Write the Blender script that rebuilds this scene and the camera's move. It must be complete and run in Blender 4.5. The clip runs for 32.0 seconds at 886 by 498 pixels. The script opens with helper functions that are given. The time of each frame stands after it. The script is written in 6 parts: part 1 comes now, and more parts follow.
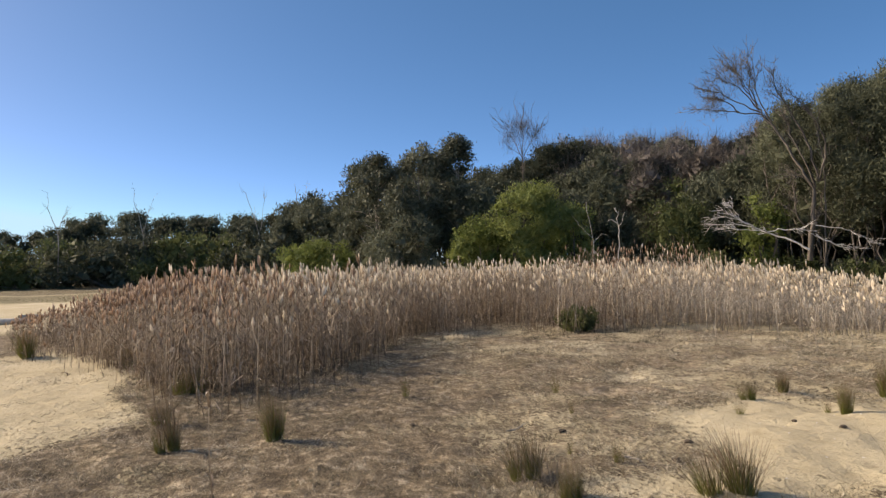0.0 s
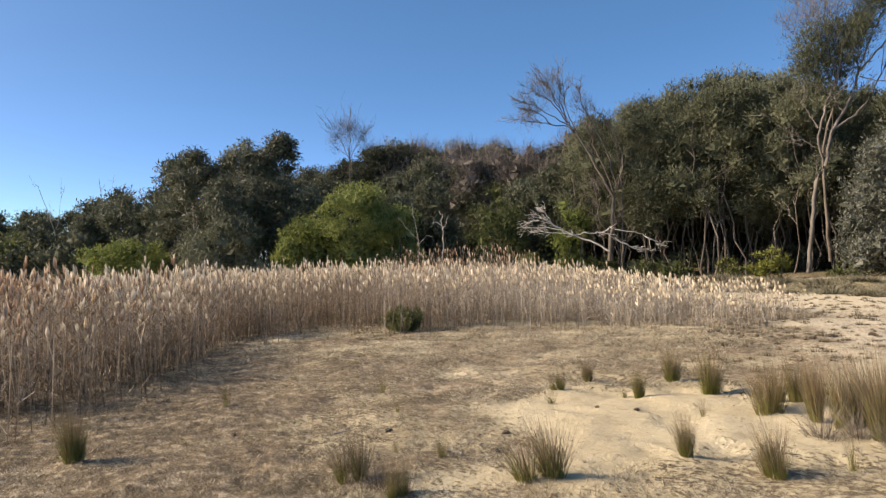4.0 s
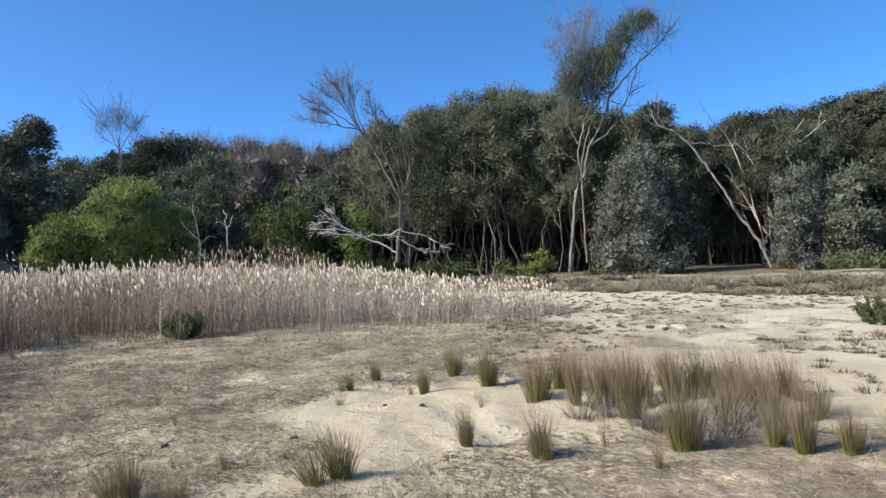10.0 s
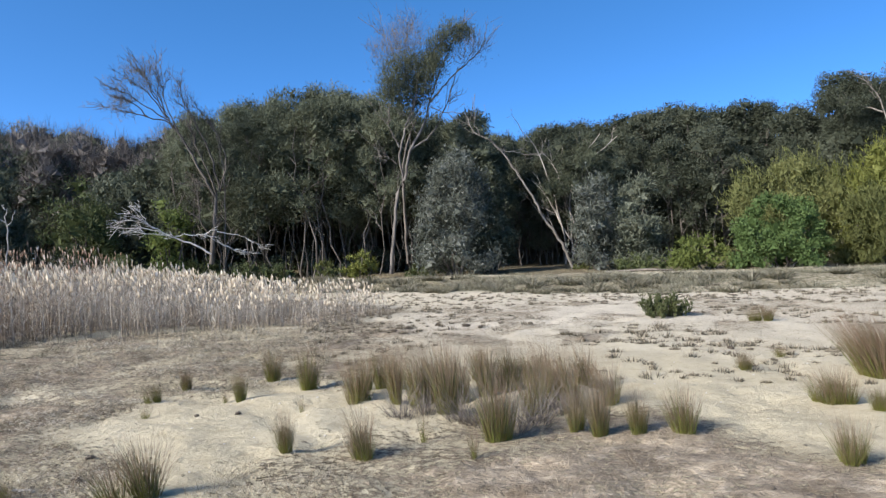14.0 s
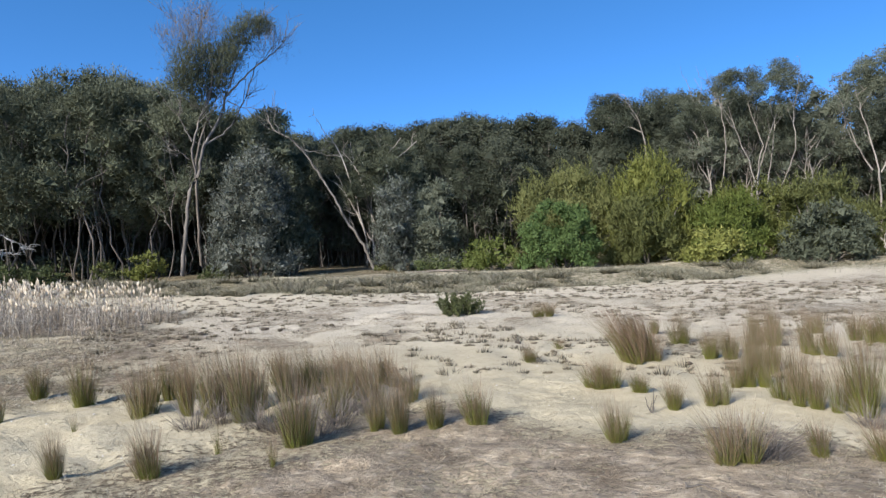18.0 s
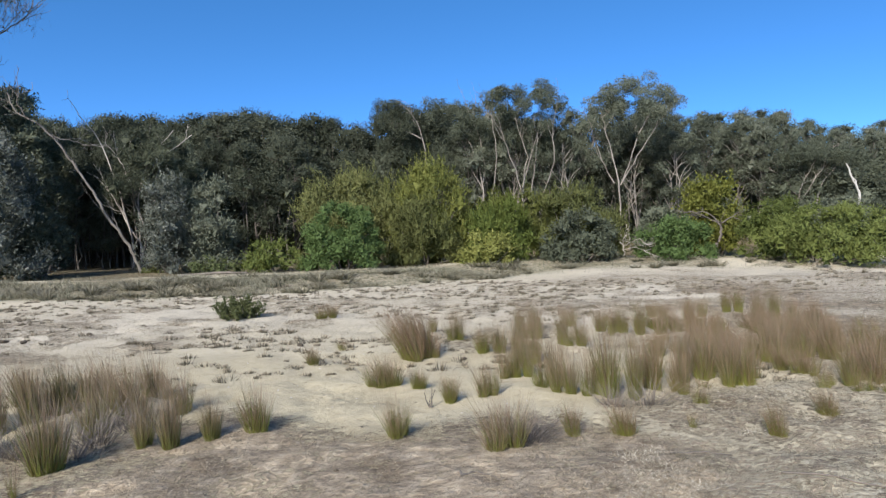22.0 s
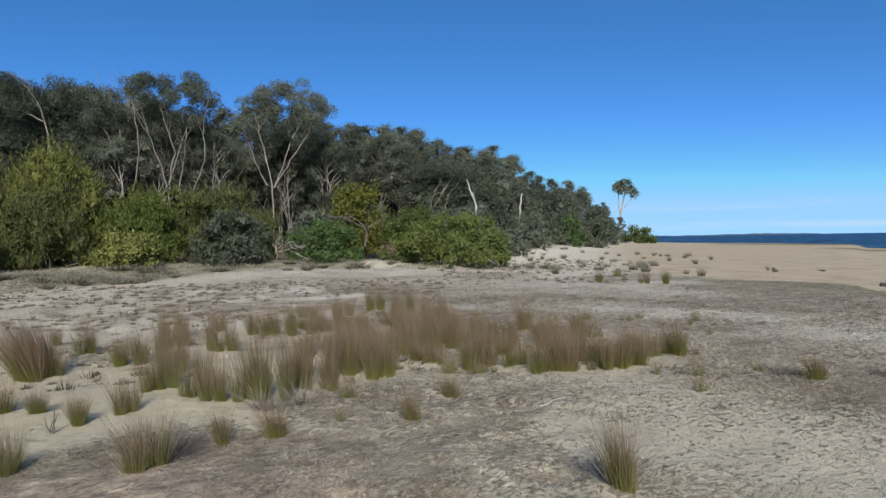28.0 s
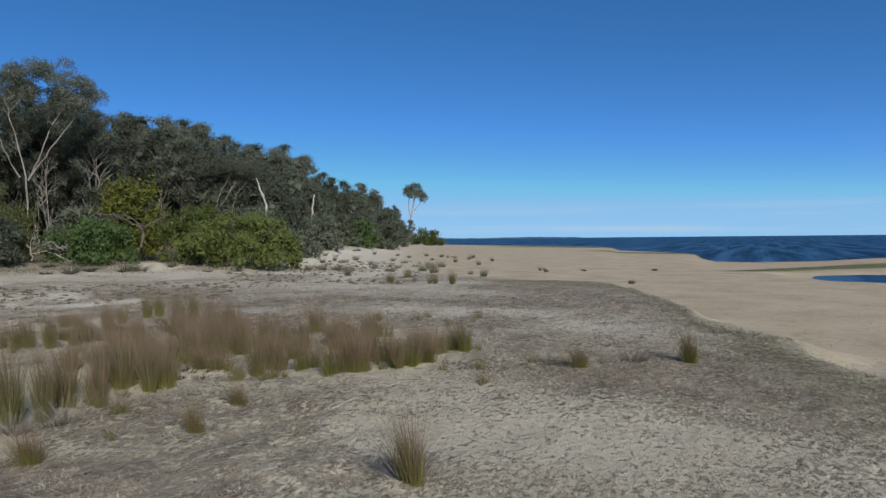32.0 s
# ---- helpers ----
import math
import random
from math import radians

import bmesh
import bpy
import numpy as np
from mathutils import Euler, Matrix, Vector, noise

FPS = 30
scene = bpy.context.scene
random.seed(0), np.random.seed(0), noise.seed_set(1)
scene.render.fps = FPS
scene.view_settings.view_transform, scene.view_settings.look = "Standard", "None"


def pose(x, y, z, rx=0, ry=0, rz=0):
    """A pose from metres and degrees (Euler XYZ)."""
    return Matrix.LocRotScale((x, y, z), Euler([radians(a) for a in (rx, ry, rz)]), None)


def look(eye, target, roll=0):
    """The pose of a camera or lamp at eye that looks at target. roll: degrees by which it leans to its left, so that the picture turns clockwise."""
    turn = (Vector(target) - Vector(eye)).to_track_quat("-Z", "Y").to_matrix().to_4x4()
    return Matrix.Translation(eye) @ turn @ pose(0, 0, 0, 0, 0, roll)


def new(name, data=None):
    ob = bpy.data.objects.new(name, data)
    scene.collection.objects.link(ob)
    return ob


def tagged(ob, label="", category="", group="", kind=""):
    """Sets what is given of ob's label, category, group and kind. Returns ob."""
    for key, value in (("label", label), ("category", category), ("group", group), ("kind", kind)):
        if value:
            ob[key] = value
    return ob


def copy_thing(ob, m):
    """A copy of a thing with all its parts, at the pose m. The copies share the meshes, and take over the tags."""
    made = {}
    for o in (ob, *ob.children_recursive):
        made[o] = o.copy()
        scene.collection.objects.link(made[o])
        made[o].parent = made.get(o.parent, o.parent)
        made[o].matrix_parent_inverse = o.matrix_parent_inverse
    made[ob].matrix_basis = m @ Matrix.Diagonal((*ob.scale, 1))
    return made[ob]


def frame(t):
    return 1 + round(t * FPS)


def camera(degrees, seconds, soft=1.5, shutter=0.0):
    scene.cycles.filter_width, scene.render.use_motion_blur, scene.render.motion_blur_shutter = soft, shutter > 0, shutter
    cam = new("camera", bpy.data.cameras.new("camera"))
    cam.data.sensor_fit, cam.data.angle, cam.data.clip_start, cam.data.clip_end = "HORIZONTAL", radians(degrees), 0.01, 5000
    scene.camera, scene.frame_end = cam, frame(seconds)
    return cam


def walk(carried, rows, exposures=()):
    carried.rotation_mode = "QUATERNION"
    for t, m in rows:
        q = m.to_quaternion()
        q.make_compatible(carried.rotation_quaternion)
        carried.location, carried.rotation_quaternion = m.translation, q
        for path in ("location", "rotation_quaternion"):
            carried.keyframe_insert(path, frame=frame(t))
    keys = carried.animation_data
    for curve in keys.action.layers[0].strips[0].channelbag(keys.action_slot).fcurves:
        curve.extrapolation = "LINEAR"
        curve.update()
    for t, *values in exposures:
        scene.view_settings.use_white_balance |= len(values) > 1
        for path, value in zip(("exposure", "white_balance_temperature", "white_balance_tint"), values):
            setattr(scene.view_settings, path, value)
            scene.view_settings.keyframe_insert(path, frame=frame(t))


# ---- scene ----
AXIS = 65.0      # bearing of the +y axis; bearings grow clockwise
EYE = 1.6
BEARINGS = [
    (0, 0.00, 1.91, 1.53), (0.5, 2.13, 1.84, 1.54), (1, 4.55, 1.79, 1.59), (1.5, 6.43, 1.76, 1.65),
    (2, 8.29, 1.73, 1.70), (2.5, 10.00, 1.69, 1.72), (3, 11.73, 1.65, 1.76), (3.5, 13.31, 1.61, 1.83),
    (5.5, 19.01, 1.48, 1.94), (6, 20.64, 1.42, 1.93), (6.5, 22.27, 1.38, 1.94), (7, 23.83, 1.34, 1.98),
    (7.5, 25.28, 1.30, 2.00), (8, 26.74, 1.27, 2.02), (8.5, 28.20, 1.23, 2.04), (9, 29.67, 1.18, 2.05),
    (9.5, 31.10, 1.14, 2.06), (10, 32.65, 1.09, 2.07), (10.5, 34.31, 1.05, 2.08), (11, 35.98, 1.00, 2.07),
    (11.5, 37.74, 0.95, 2.07), (12, 40.03, 0.89, 2.09), (12.5, 41.96, 0.83, 2.09), (13, 43.85, 0.77, 2.10),
    (13.5, 45.85, 0.71, 2.12), (14, 47.83, 0.65, 2.11), (14.5, 49.36, 0.61, 2.10), (16.5, 58.00, 0.36, 2.08),
    (17, 60.31, 0.30, 2.09), (17.5, 62.31, 0.23, 2.06), (18, 64.70, 0.16, 2.02), (18.5, 67.02, 0.09, 1.98),
    (19, 69.46, 0.02, 1.94), (19.5, 71.70, -0.04, 1.90), (20, 74.07, -0.10, 1.87), (20.5, 76.19, -0.16, 1.83),
    (21, 78.44, -0.21, 1.80), (21.5, 80.80, -0.26, 1.76), (22, 83.08, -0.32, 1.74), (22.5, 85.33, -0.38, 1.71),
    (23, 87.65, -0.42, 1.65), (23.5, 89.79, -0.47, 1.59), (24, 91.99, -0.51, 1.56), (24.5, 93.98, -0.55, 1.52),
    (25, 96.13, -0.60, 1.48), (25.5, 98.50, -0.65, 1.44), (27.5, 109.69, -0.78, 1.05), (28, 112.19, -0.80, 0.97),
    (28.5, 114.43, -0.82, 0.92), (29, 116.99, -0.84, 0.86), (29.5, 119.04, -0.84, 0.77), (30, 121.27, -0.86, 0.72),
    (30.5, 123.47, -0.87, 0.69), (31, 125.64, -0.87, 0.64), (31.5, 127.70, -0.87, 0.59), (32, 129.83, -0.89, 0.55)
]
cam = camera(67.05, 32.0, soft=1.35)
walk(cam, [(t, pose(0, 0, EYE) @ pose(0, 0, 0, 0, 0, AXIS - yaw) @ pose(0, 0, 0, 90 + pitch) @ pose(0, 0, 0, 0, 0, -roll))
           for t, yaw, pitch, roll in BEARINGS],
     exposures=[(0, 0.42, 8700, 17), (3, 0.64, 9000, 17), (8, 0.77, 7000, 13), (16, 0.64, 6400, 11), (25, 0.29, 6350, 10), (32, -0.36, 6250, 10)])

# ---- sky and sun ----
SUN_BEARING, SUN_HEIGHT = -73.0, 31.0
sun_turn = radians(SUN_BEARING - AXIS)
world = bpy.data.worlds.new("sky")
scene.world = world
world.use_nodes = True
wn = world.node_tree.nodes
sky = wn.new("ShaderNodeTexSky")
sky.sky_type, sky.sun_disc = "NISHITA", False
sky.sun_elevation, sky.sun_rotation = radians(SUN_HEIGHT), sun_turn
sky.altitude, sky.air_density, sky.dust_density, sky.ozone_density = 0, 0.2, 0.15, 0.5
tone = wn.new("ShaderNodeHueSaturation")
tone.inputs["Saturation"].default_value, tone.inputs["Value"].default_value = 1.3, 2.95
tone.inputs["Hue"].default_value = 0.4985
soften = wn.new("ShaderNodeGamma")
soften.inputs["Gamma"].default_value = 0.94
world.node_tree.links.new(sky.outputs[0], soften.inputs["Color"])
world.node_tree.links.new(soften.outputs[0], tone.inputs["Color"])
even = wn.new("ShaderNodeMixRGB")
even.inputs[0].default_value, even.inputs[2].default_value = 0.18, (0.4, 2.1, 5.0, 1)
world.node_tree.links.new(tone.outputs[0], even.inputs[1])
cap = wn.new("ShaderNodeMixRGB")
cap.blend_type = "DARKEN"
cap.inputs[0].default_value, cap.inputs[2].default_value = 0.9, (3.15, 5.85, 8.5, 1)
world.node_tree.links.new(even.outputs[0], cap.inputs[1])
# thin streaks of cloud low over the horizon
wl = world.node_tree.links
way = wn.new("ShaderNodeTexCoord")
squash = wn.new("ShaderNodeMapping")
squash.inputs["Scale"].default_value = (2.6, 2.6, 62.0)
wl.new(way.outputs["Generated"], squash.inputs[0])
streaks = wn.new("ShaderNodeTexNoise")
streaks.inputs["Scale"].default_value, streaks.inputs["Detail"].default_value, streaks.inputs["Roughness"].default_value = 1.0, 4.0, 0.55
wl.new(squash.outputs[0], streaks.inputs["Vector"])
split = wn.new("ShaderNodeSeparateXYZ")
wl.new(way.outputs["Generated"], split.inputs[0])
low_band = wn.new("ShaderNodeValToRGB")
for at, level in ((0.0, 0.0), (0.012, 1.0), (0.03, 0.8), (0.05, 0.0)):
    stop = low_band.color_ramp.elements.new(at)
    stop.color = (level, level, level, 1)
low_band.color_ramp.elements.remove(low_band.color_ramp.elements[-1])
wl.new(split.outputs[2], low_band.inputs[0])
thin = wn.new("ShaderNodeMapRange")
thin.inputs["From Min"].default_value, thin.inputs["From Max"].default_value, thin.inputs["To Max"].default_value = 0.46, 0.70, 0.9
wl.new(streaks.outputs["Fac"], thin.inputs["Value"])
veil = wn.new("ShaderNodeMath")
veil.operation = "MULTIPLY"
wl.new(thin.outputs[0], veil.inputs[0])
wl.new(low_band.outputs[0], veil.inputs[1])
cloud = wn.new("ShaderNodeMixRGB")
cloud.inputs[2].default_value = (5.4, 6.9, 8.3, 1)
wl.new(veil.outputs[0], cloud.inputs[0])
wl.new(cap.outputs[0], cloud.inputs[1])
wn["Background"].inputs[1].default_value = 0.11
# white glow added round the sun to lift and neutralise the blue shade
aim = wn.new("ShaderNodeVectorMath")
aim.operation = "DOT_PRODUCT"
wl.new(way.outputs["Generated"], aim.inputs[0])
aim.inputs[1].default_value = (math.sin(sun_turn) * math.cos(radians(SUN_HEIGHT)), math.cos(sun_turn) * math.cos(radians(SUN_HEIGHT)), math.sin(radians(SUN_HEIGHT)))
near_sun = wn.new("ShaderNodeMapRange")
near_sun.interpolation_type = "SMOOTHERSTEP"
near_sun.inputs["From Min"].default_value, near_sun.inputs["From Max"].default_value = 0.79, 1.0
wl.new(aim.outputs["Value"], near_sun.inputs["Value"])
fill_glow = wn.new("ShaderNodeMixRGB")
fill_glow.blend_type = "ADD"
fill_glow.inputs[2].default_value = (11.0, 10.5, 10.0, 1)
wl.new(near_sun.outputs[0], fill_glow.inputs[0])
wl.new(cloud.outputs[0], fill_glow.inputs[1])
wl.new(fill_glow.outputs[0], wn["Background"].inputs[0])
sun_data = bpy.data.lights.new("sun", "SUN")
sun_data.energy, sun_data.angle, sun_data.color = 4.2, radians(0.55), (1.0, 0.945, 0.86)
sun = new("sun", sun_data)
to_sun = Vector((math.sin(sun_turn) * math.cos(radians(SUN_HEIGHT)), math.cos(sun_turn) * math.cos(radians(SUN_HEIGHT)),
                 math.sin(radians(SUN_HEIGHT))))
sun.matrix_world = look(to_sun * 50, (0, 0, 0))


# ---- small tools ----
def smooth(a, b, x):
    t = np.clip((np.asarray(x, float) - a) / (b - a), 0, 1)
    return t * t * (3 - 2 * t)


def curve_of(x, *pairs):
    """A line through (bearing, value) pairs."""
    return np.interp(x, [p[0] for p in pairs], [p[1] for p in pairs])


def lattice(ix, iy, seed):
    h = np.sin(ix * 127.1 + iy * 311.7 + seed * 74.7) * 43758.5453
    return h - np.floor(h)


def grain(x, y, seed=0):
    """Smooth value noise in 0..1."""
    x, y = np.asarray(x, float), np.asarray(y, float)
    ix, iy = np.floor(x), np.floor(y)
    fx, fy = x - ix, y - iy
    fx, fy = fx * fx * (3 - 2 * fx), fy * fy * (3 - 2 * fy)
    a, b = lattice(ix, iy, seed), lattice(ix + 1, iy, seed)
    c, d = lattice(ix, iy + 1, seed), lattice(ix + 1, iy + 1, seed)
    return (a * (1 - fx) + b * fx) * (1 - fy) + (c * (1 - fx) + d * fx) * fy


def polar(az, r):
    b = np.radians(np.asarray(az, float) - AXIS)
    return r * np.sin(b), r * np.cos(b)


def bearing(x, y):
    return (np.degrees(np.arctan2(x, y)) + AXIS + 130) % 360 - 130


# ---- lie of the land ----
def bank_line(az):
    return curve_of(az, (-60, 70), (-34, 62), (0, 50), (20, 47), (30, 42), (40, 34), (54, 28.5), (66, 27), (80, 28.5), (88, 32),
                    (95, 35), (106, 36), (113, 37), (119, 44), (123, 70), (128, 120))


def wood_line(az):
    return curve_of(az, (-45, 95), (-20, 85), (-8, 62), (5, 56), (20, 50), (30, 42), (58, 41), (80, 44), (100, 46), (110, 52), (116, 60), (120, 78),
                    (124, 110), (128, 140))


def beach_line(az):
    return curve_of(az, (118, 45), (127, 34), (134, 27.5), (144, 24), (151, 14.5), (159, 10.6), (165, 8.8), (185, 6.5), (200, 6))


def shore_line(az):
    return curve_of(az, (120, 700), (130, 540), (135, 350), (140, 255), (143.8, 205), (144.4, 150), (147, 134), (150.3, 118), (150.9, 92), (152, 80), (155, 77), (159, 82), (163, 96), (172, 105), (220, 90))


def height(x, y):
    x, y = np.asarray(x, float), np.asarray(y, float)
    r, az = np.hypot(x, y), bearing(x, y)
    n1, n2, n3 = grain(x / 6, y / 6, 1) - 0.5, grain(x / 1.7, y / 1.7, 2) - 0.5, grain(x / 0.5, y / 0.5, 3) - 0.5
    rb = bank_line(az) + 3.0 * n1
    inland = (1 - smooth(118, 129, az)) * smooth(-129, -110, az)
    z = inland * (0.42 * smooth(rb - 1.0, rb + 2.6, r) + 0.022 * np.clip(r - rb - 2.5, 0, 140))
    z += inland * (0.15 * np.clip(r - wood_line(az) - 7, 0, 45) * smooth(12, 28, az) * (1 - smooth(108, 116, az)) + 0.16 * n2 * smooth(rb - 2, rb, r) * (1 - smooth(rb + 5, rb + 9, r)))
    z += inland * 0.30 * np.exp(-((az - 97) / 9) ** 2 - ((r - 36) / 5) ** 2)
    z += 0.3 * np.exp(-((az - 120.3) / 2.4) ** 2 - ((r - 62) / 12) ** 2)
    re = beach_line(az) + 1.5 * n2
    beach = smooth(119, 134, az) * smooth(-131, -130, az)
    beach = np.where(az < -100, 1 - smooth(-129, -105, az), beach)
    rs = shore_line(az)
    z -= beach * (0.22 * smooth(re - 0.3, re + 1.6, r) + 0.80 * smooth(np.minimum(30, rs * 0.4), rs, r) + 2.0 * smooth(rs, rs * 1.3, r))
    dip = beach * (1 - smooth(0.5, 2.2, ((az - 165) / 6.6) ** 2 + ((r - 37) / 5.0) ** 2))
    z = z * (1 - dip) - 0.57 * dip
    far = smooth(150, 600, r)
    rough = 1 - smooth(30, 90, r)
    z += rough * (0.10 * n1 + 0.06 * n2 * (1 - 0.5 * beach * smooth(re, re + 2, r)) + (0.048 - 0.02 * beach) * n3 + (0.021 - 0.008 * beach + 0.02 * ((az < 28) | (az > 100)) * (1 - beach)) * (grain(x / 0.21, y / 0.21, 4) - 0.5))
    trod = smooth(0.55, 0.8, grain(x / 0.42, y / 0.36, 6)) * smooth(0.35, 0.6, grain(x / 2.4, y / 2.4, 8))
    z -= 0.038 * trod * (1 - smooth(16, 30, r)) * (1 - 0.5 * beach)
    return z - far * 2.5 * beach


def spot(az, r, lift=0.0):
    x, y = polar(az, r)
    return Vector((float(x), float(y), float(height(x, y)) + lift))


# ---- mesh tools ----
class Pieces:
    """Quads gathered for one mesh; along holds 0 at the root and 1 at the tip of a blade."""

    def __init__(self):
        self.v, self.q, self.t, self.a, self.n = [], [], [], [], 0

    def add(self, v, q, a=None):
        v = np.asarray(v, float).reshape(-1, 3)
        self.v.append(v)
        self.q.append(np.asarray(q, int).reshape(-1, 4) + self.n)
        self.a.append(np.zeros(len(v)) if a is None else np.asarray(a, float).ravel())
        self.n += len(v)

    def tube(self, path, radii, sides=5):
        path, radii = np.asarray(path, float), np.asarray(radii, float)
        k = len(path)
        d = np.gradient(path, axis=0)
        d /= np.linalg.norm(d, axis=1)[:, None] + 1e-9
        up = np.where(np.abs(d[:, 2:3]) > 0.9, [[1.0, 0, 0]], [[0, 0, 1.0]])
        s = np.cross(d, up)
        s /= np.linalg.norm(s, axis=1)[:, None] + 1e-9
        w = np.cross(s, d)
        th = np.arange(sides) * 2 * math.pi / sides
        ring = path[:, None] + radii[:, None, None] * (np.cos(th)[None, :, None] * s[:, None] + np.sin(th)[None, :, None] * w[:, None])
        i, j = np.meshgrid(np.arange(k - 1), np.arange(sides), indexing="ij")
        j2 = (j + 1) % sides
        q = np.stack([i * sides + j, i * sides + j2, (i + 1) * sides + j2, (i + 1) * sides + j], -1)
        self.add(ring, q)

    def leaves(self, c, direction, length, width, rng, face=None, small=False):
        """Rhombic leaves at the places c; face turns their flat side outwards."""
        n = len(c)
        d = direction / (np.linalg.norm(direction, axis=1)[:, None] + 1e-9)
        s = np.cross(d, rng.normal(size=(n, 3)) * (1.0 if face is None else 0.42) + (0.0 if face is None else face))
        s /= np.linalg.norm(s, axis=1)[:, None] + 1e-9
        L, W = np.broadcast_to(length, n)[:, None], np.broadcast_to(width, n)[:, None]
        if small:
            v = np.stack([c - d * L * 0.5 + s * W * 0.5, c + d * L * 0.5, c - d * L * 0.5 - s * W * 0.5], 1)
            self.t.append(np.arange(3 * n).reshape(n, 3) + self.n)
            self.v.append(v.reshape(-1, 3))
            self.a.append(np.tile([0.2, 1, 0.2], n))
            self.n += 3 * n
            return
        v = np.stack([c - d * L * 0.5, c + s * W * 0.5 - d * L * 0.05, c + d * L * 0.5, c - s * W * 0.5 - d * L * 0.05], 1)
        self.add(v, np.arange(4 * n).reshape(n, 4), np.tile([0, 0.5, 1, 0.5], n))

    def blades(self, root, tip, bend, width, rng, segments=3):
        """Ribbons from root to tip, pulled aside by bend at their middle."""
        n = len(root)
        t = np.linspace(0, 1, segments + 1)
        p = root[:, None] * (1 - t)[None, :, None] + tip[:, None] * t[None, :, None] + bend[:, None] * (4 * t * (1 - t))[None, :, None]
        ang = rng.uniform(0, math.pi, n)
        s = np.stack([np.cos(ang), np.sin(ang), np.zeros(n)], 1)
        w = np.broadcast_to(width, n)[:, None] * (1 - 0.86 * t ** 1.5)[None] * 0.5
        v = np.stack([p - s[:, None] * w[:, :, None], p + s[:, None] * w[:, :, None]], 2).reshape(n, -1, 3)
        k = 2 * (segments + 1)
        q = [[2 * i, 2 * i + 1, 2 * i + 3, 2 * i + 2] for i in range(segments)]
        q = (np.arange(n) * k)[:, None, None] + np.array(q)[None]
        self.add(v, q, np.tile(np.repeat(t, 2), n))

    def mesh(self, name, material, smooth_faces=False):
        v, a = np.concatenate(self.v), np.concatenate(self.a)
        q = np.concatenate(self.q) if self.q else np.zeros((0, 4), int)
        t = np.concatenate(self.t) if self.t else np.zeros((0, 3), int)
        me = bpy.data.meshes.new(name)
        me.vertices.add(len(v))
        me.vertices.foreach_set("co", v.astype(np.float32).ravel())
        me.loops.add(q.size + t.size)
        me.loops.foreach_set("vertex_index", np.concatenate([q.ravel(), t.ravel()]).astype(np.int32))
        me.polygons.add(len(q) + len(t))
        starts = np.concatenate([np.arange(0, q.size, 4), q.size + np.arange(0, t.size, 3)])
        me.polygons.foreach_set("loop_start", starts.astype(np.int32))
        me.update(calc_edges=True)
        me.attributes.new("along", "FLOAT", "POINT").data.foreach_set("value", a.astype(np.float32))
        me.materials.append(material)
        if smooth_faces:
            me.polygons.foreach_set("use_smooth", np.ones(len(q) + len(t), bool))
        return me


def part(name, pieces, material, parent=None, label="", round_look=False):
    ob = new(name, pieces.mesh(name, material, round_look))
    if parent is not None:
        ob.parent = parent
    if label:
        ob["label"] = label
    return ob


def thing(name, label, category, group="", kind=""):
    return tagged(new(name), label, category, group, kind)


def stand(az, r, wide=1.0, tall=1.0, turn=0.0, sink=0.0, deep=None):
    p = spot(az, r, -sink)
    return Matrix.Translation(p) @ pose(0, 0, 0, 0, 0, turn) @ Matrix.Diagonal((wide, wide if deep is None else deep, tall, 1))


# ---- materials ----
def material(name, rough=0.8, spec=0.3):
    m = bpy.data.materials.new(name)
    m.use_nodes = True
    b = m.node_tree.nodes["Principled BSDF"]
    b.inputs["Roughness"].default_value = rough
    b.inputs["Specular IOR Level"].default_value = spec
    return m, m.node_tree.nodes, m.node_tree.links, b


def ramp(nodes, links, fac, *stops):
    n = nodes.new("ShaderNodeValToRGB")
    while len(n.color_ramp.elements) < len(stops):
        n.color_ramp.elements.new(0.5)
    for e, (p, c) in zip(n.color_ramp.elements, stops):
        e.position, e.color = p, (*c, 1)
    links.new(fac, n.inputs[0])
    return n.outputs[0]


def mixed(nodes, links, fac, a, b, how="MIX"):
    n = nodes.new("ShaderNodeMix")
    n.data_type, n.blend_type, n.clamp_factor = "RGBA", how, True
    for sock, val in ((n.inputs[0], fac), (n.inputs[6], a), (n.inputs[7], b)):
        if isinstance(val, (int, float)):
            sock.default_value = val
        elif isinstance(val, tuple):
            sock.default_value = (*val, 1)
        else:
            links.new(val, sock)
    return n.outputs[2]


def maths(nodes, links, op, a, b=0.0, c=0.0):
    n = nodes.new("ShaderNodeMath")
    n.operation, n.use_clamp = op, False
    for sock, val in zip(n.inputs, (a, b, c)):
        if isinstance(val, (int, float)):
            sock.default_value = val
        else:
            links.new(val, sock)
    return n.outputs[0]


def noise_of(nodes, links, scale, detail=4.0, rough=0.6, vector=None):
    n = nodes.new("ShaderNodeTexNoise")
    n.inputs["Scale"].default_value, n.inputs["Detail"].default_value, n.inputs["Roughness"].default_value = scale, detail, rough
    if vector is not None:
        links.new(vector, n.inputs["Vector"])
    return n.outputs["Fac"]


def attribute(nodes, name):
    n = nodes.new("ShaderNodeAttribute")
    n.attribute_name = name
    return n.outputs["Fac"]


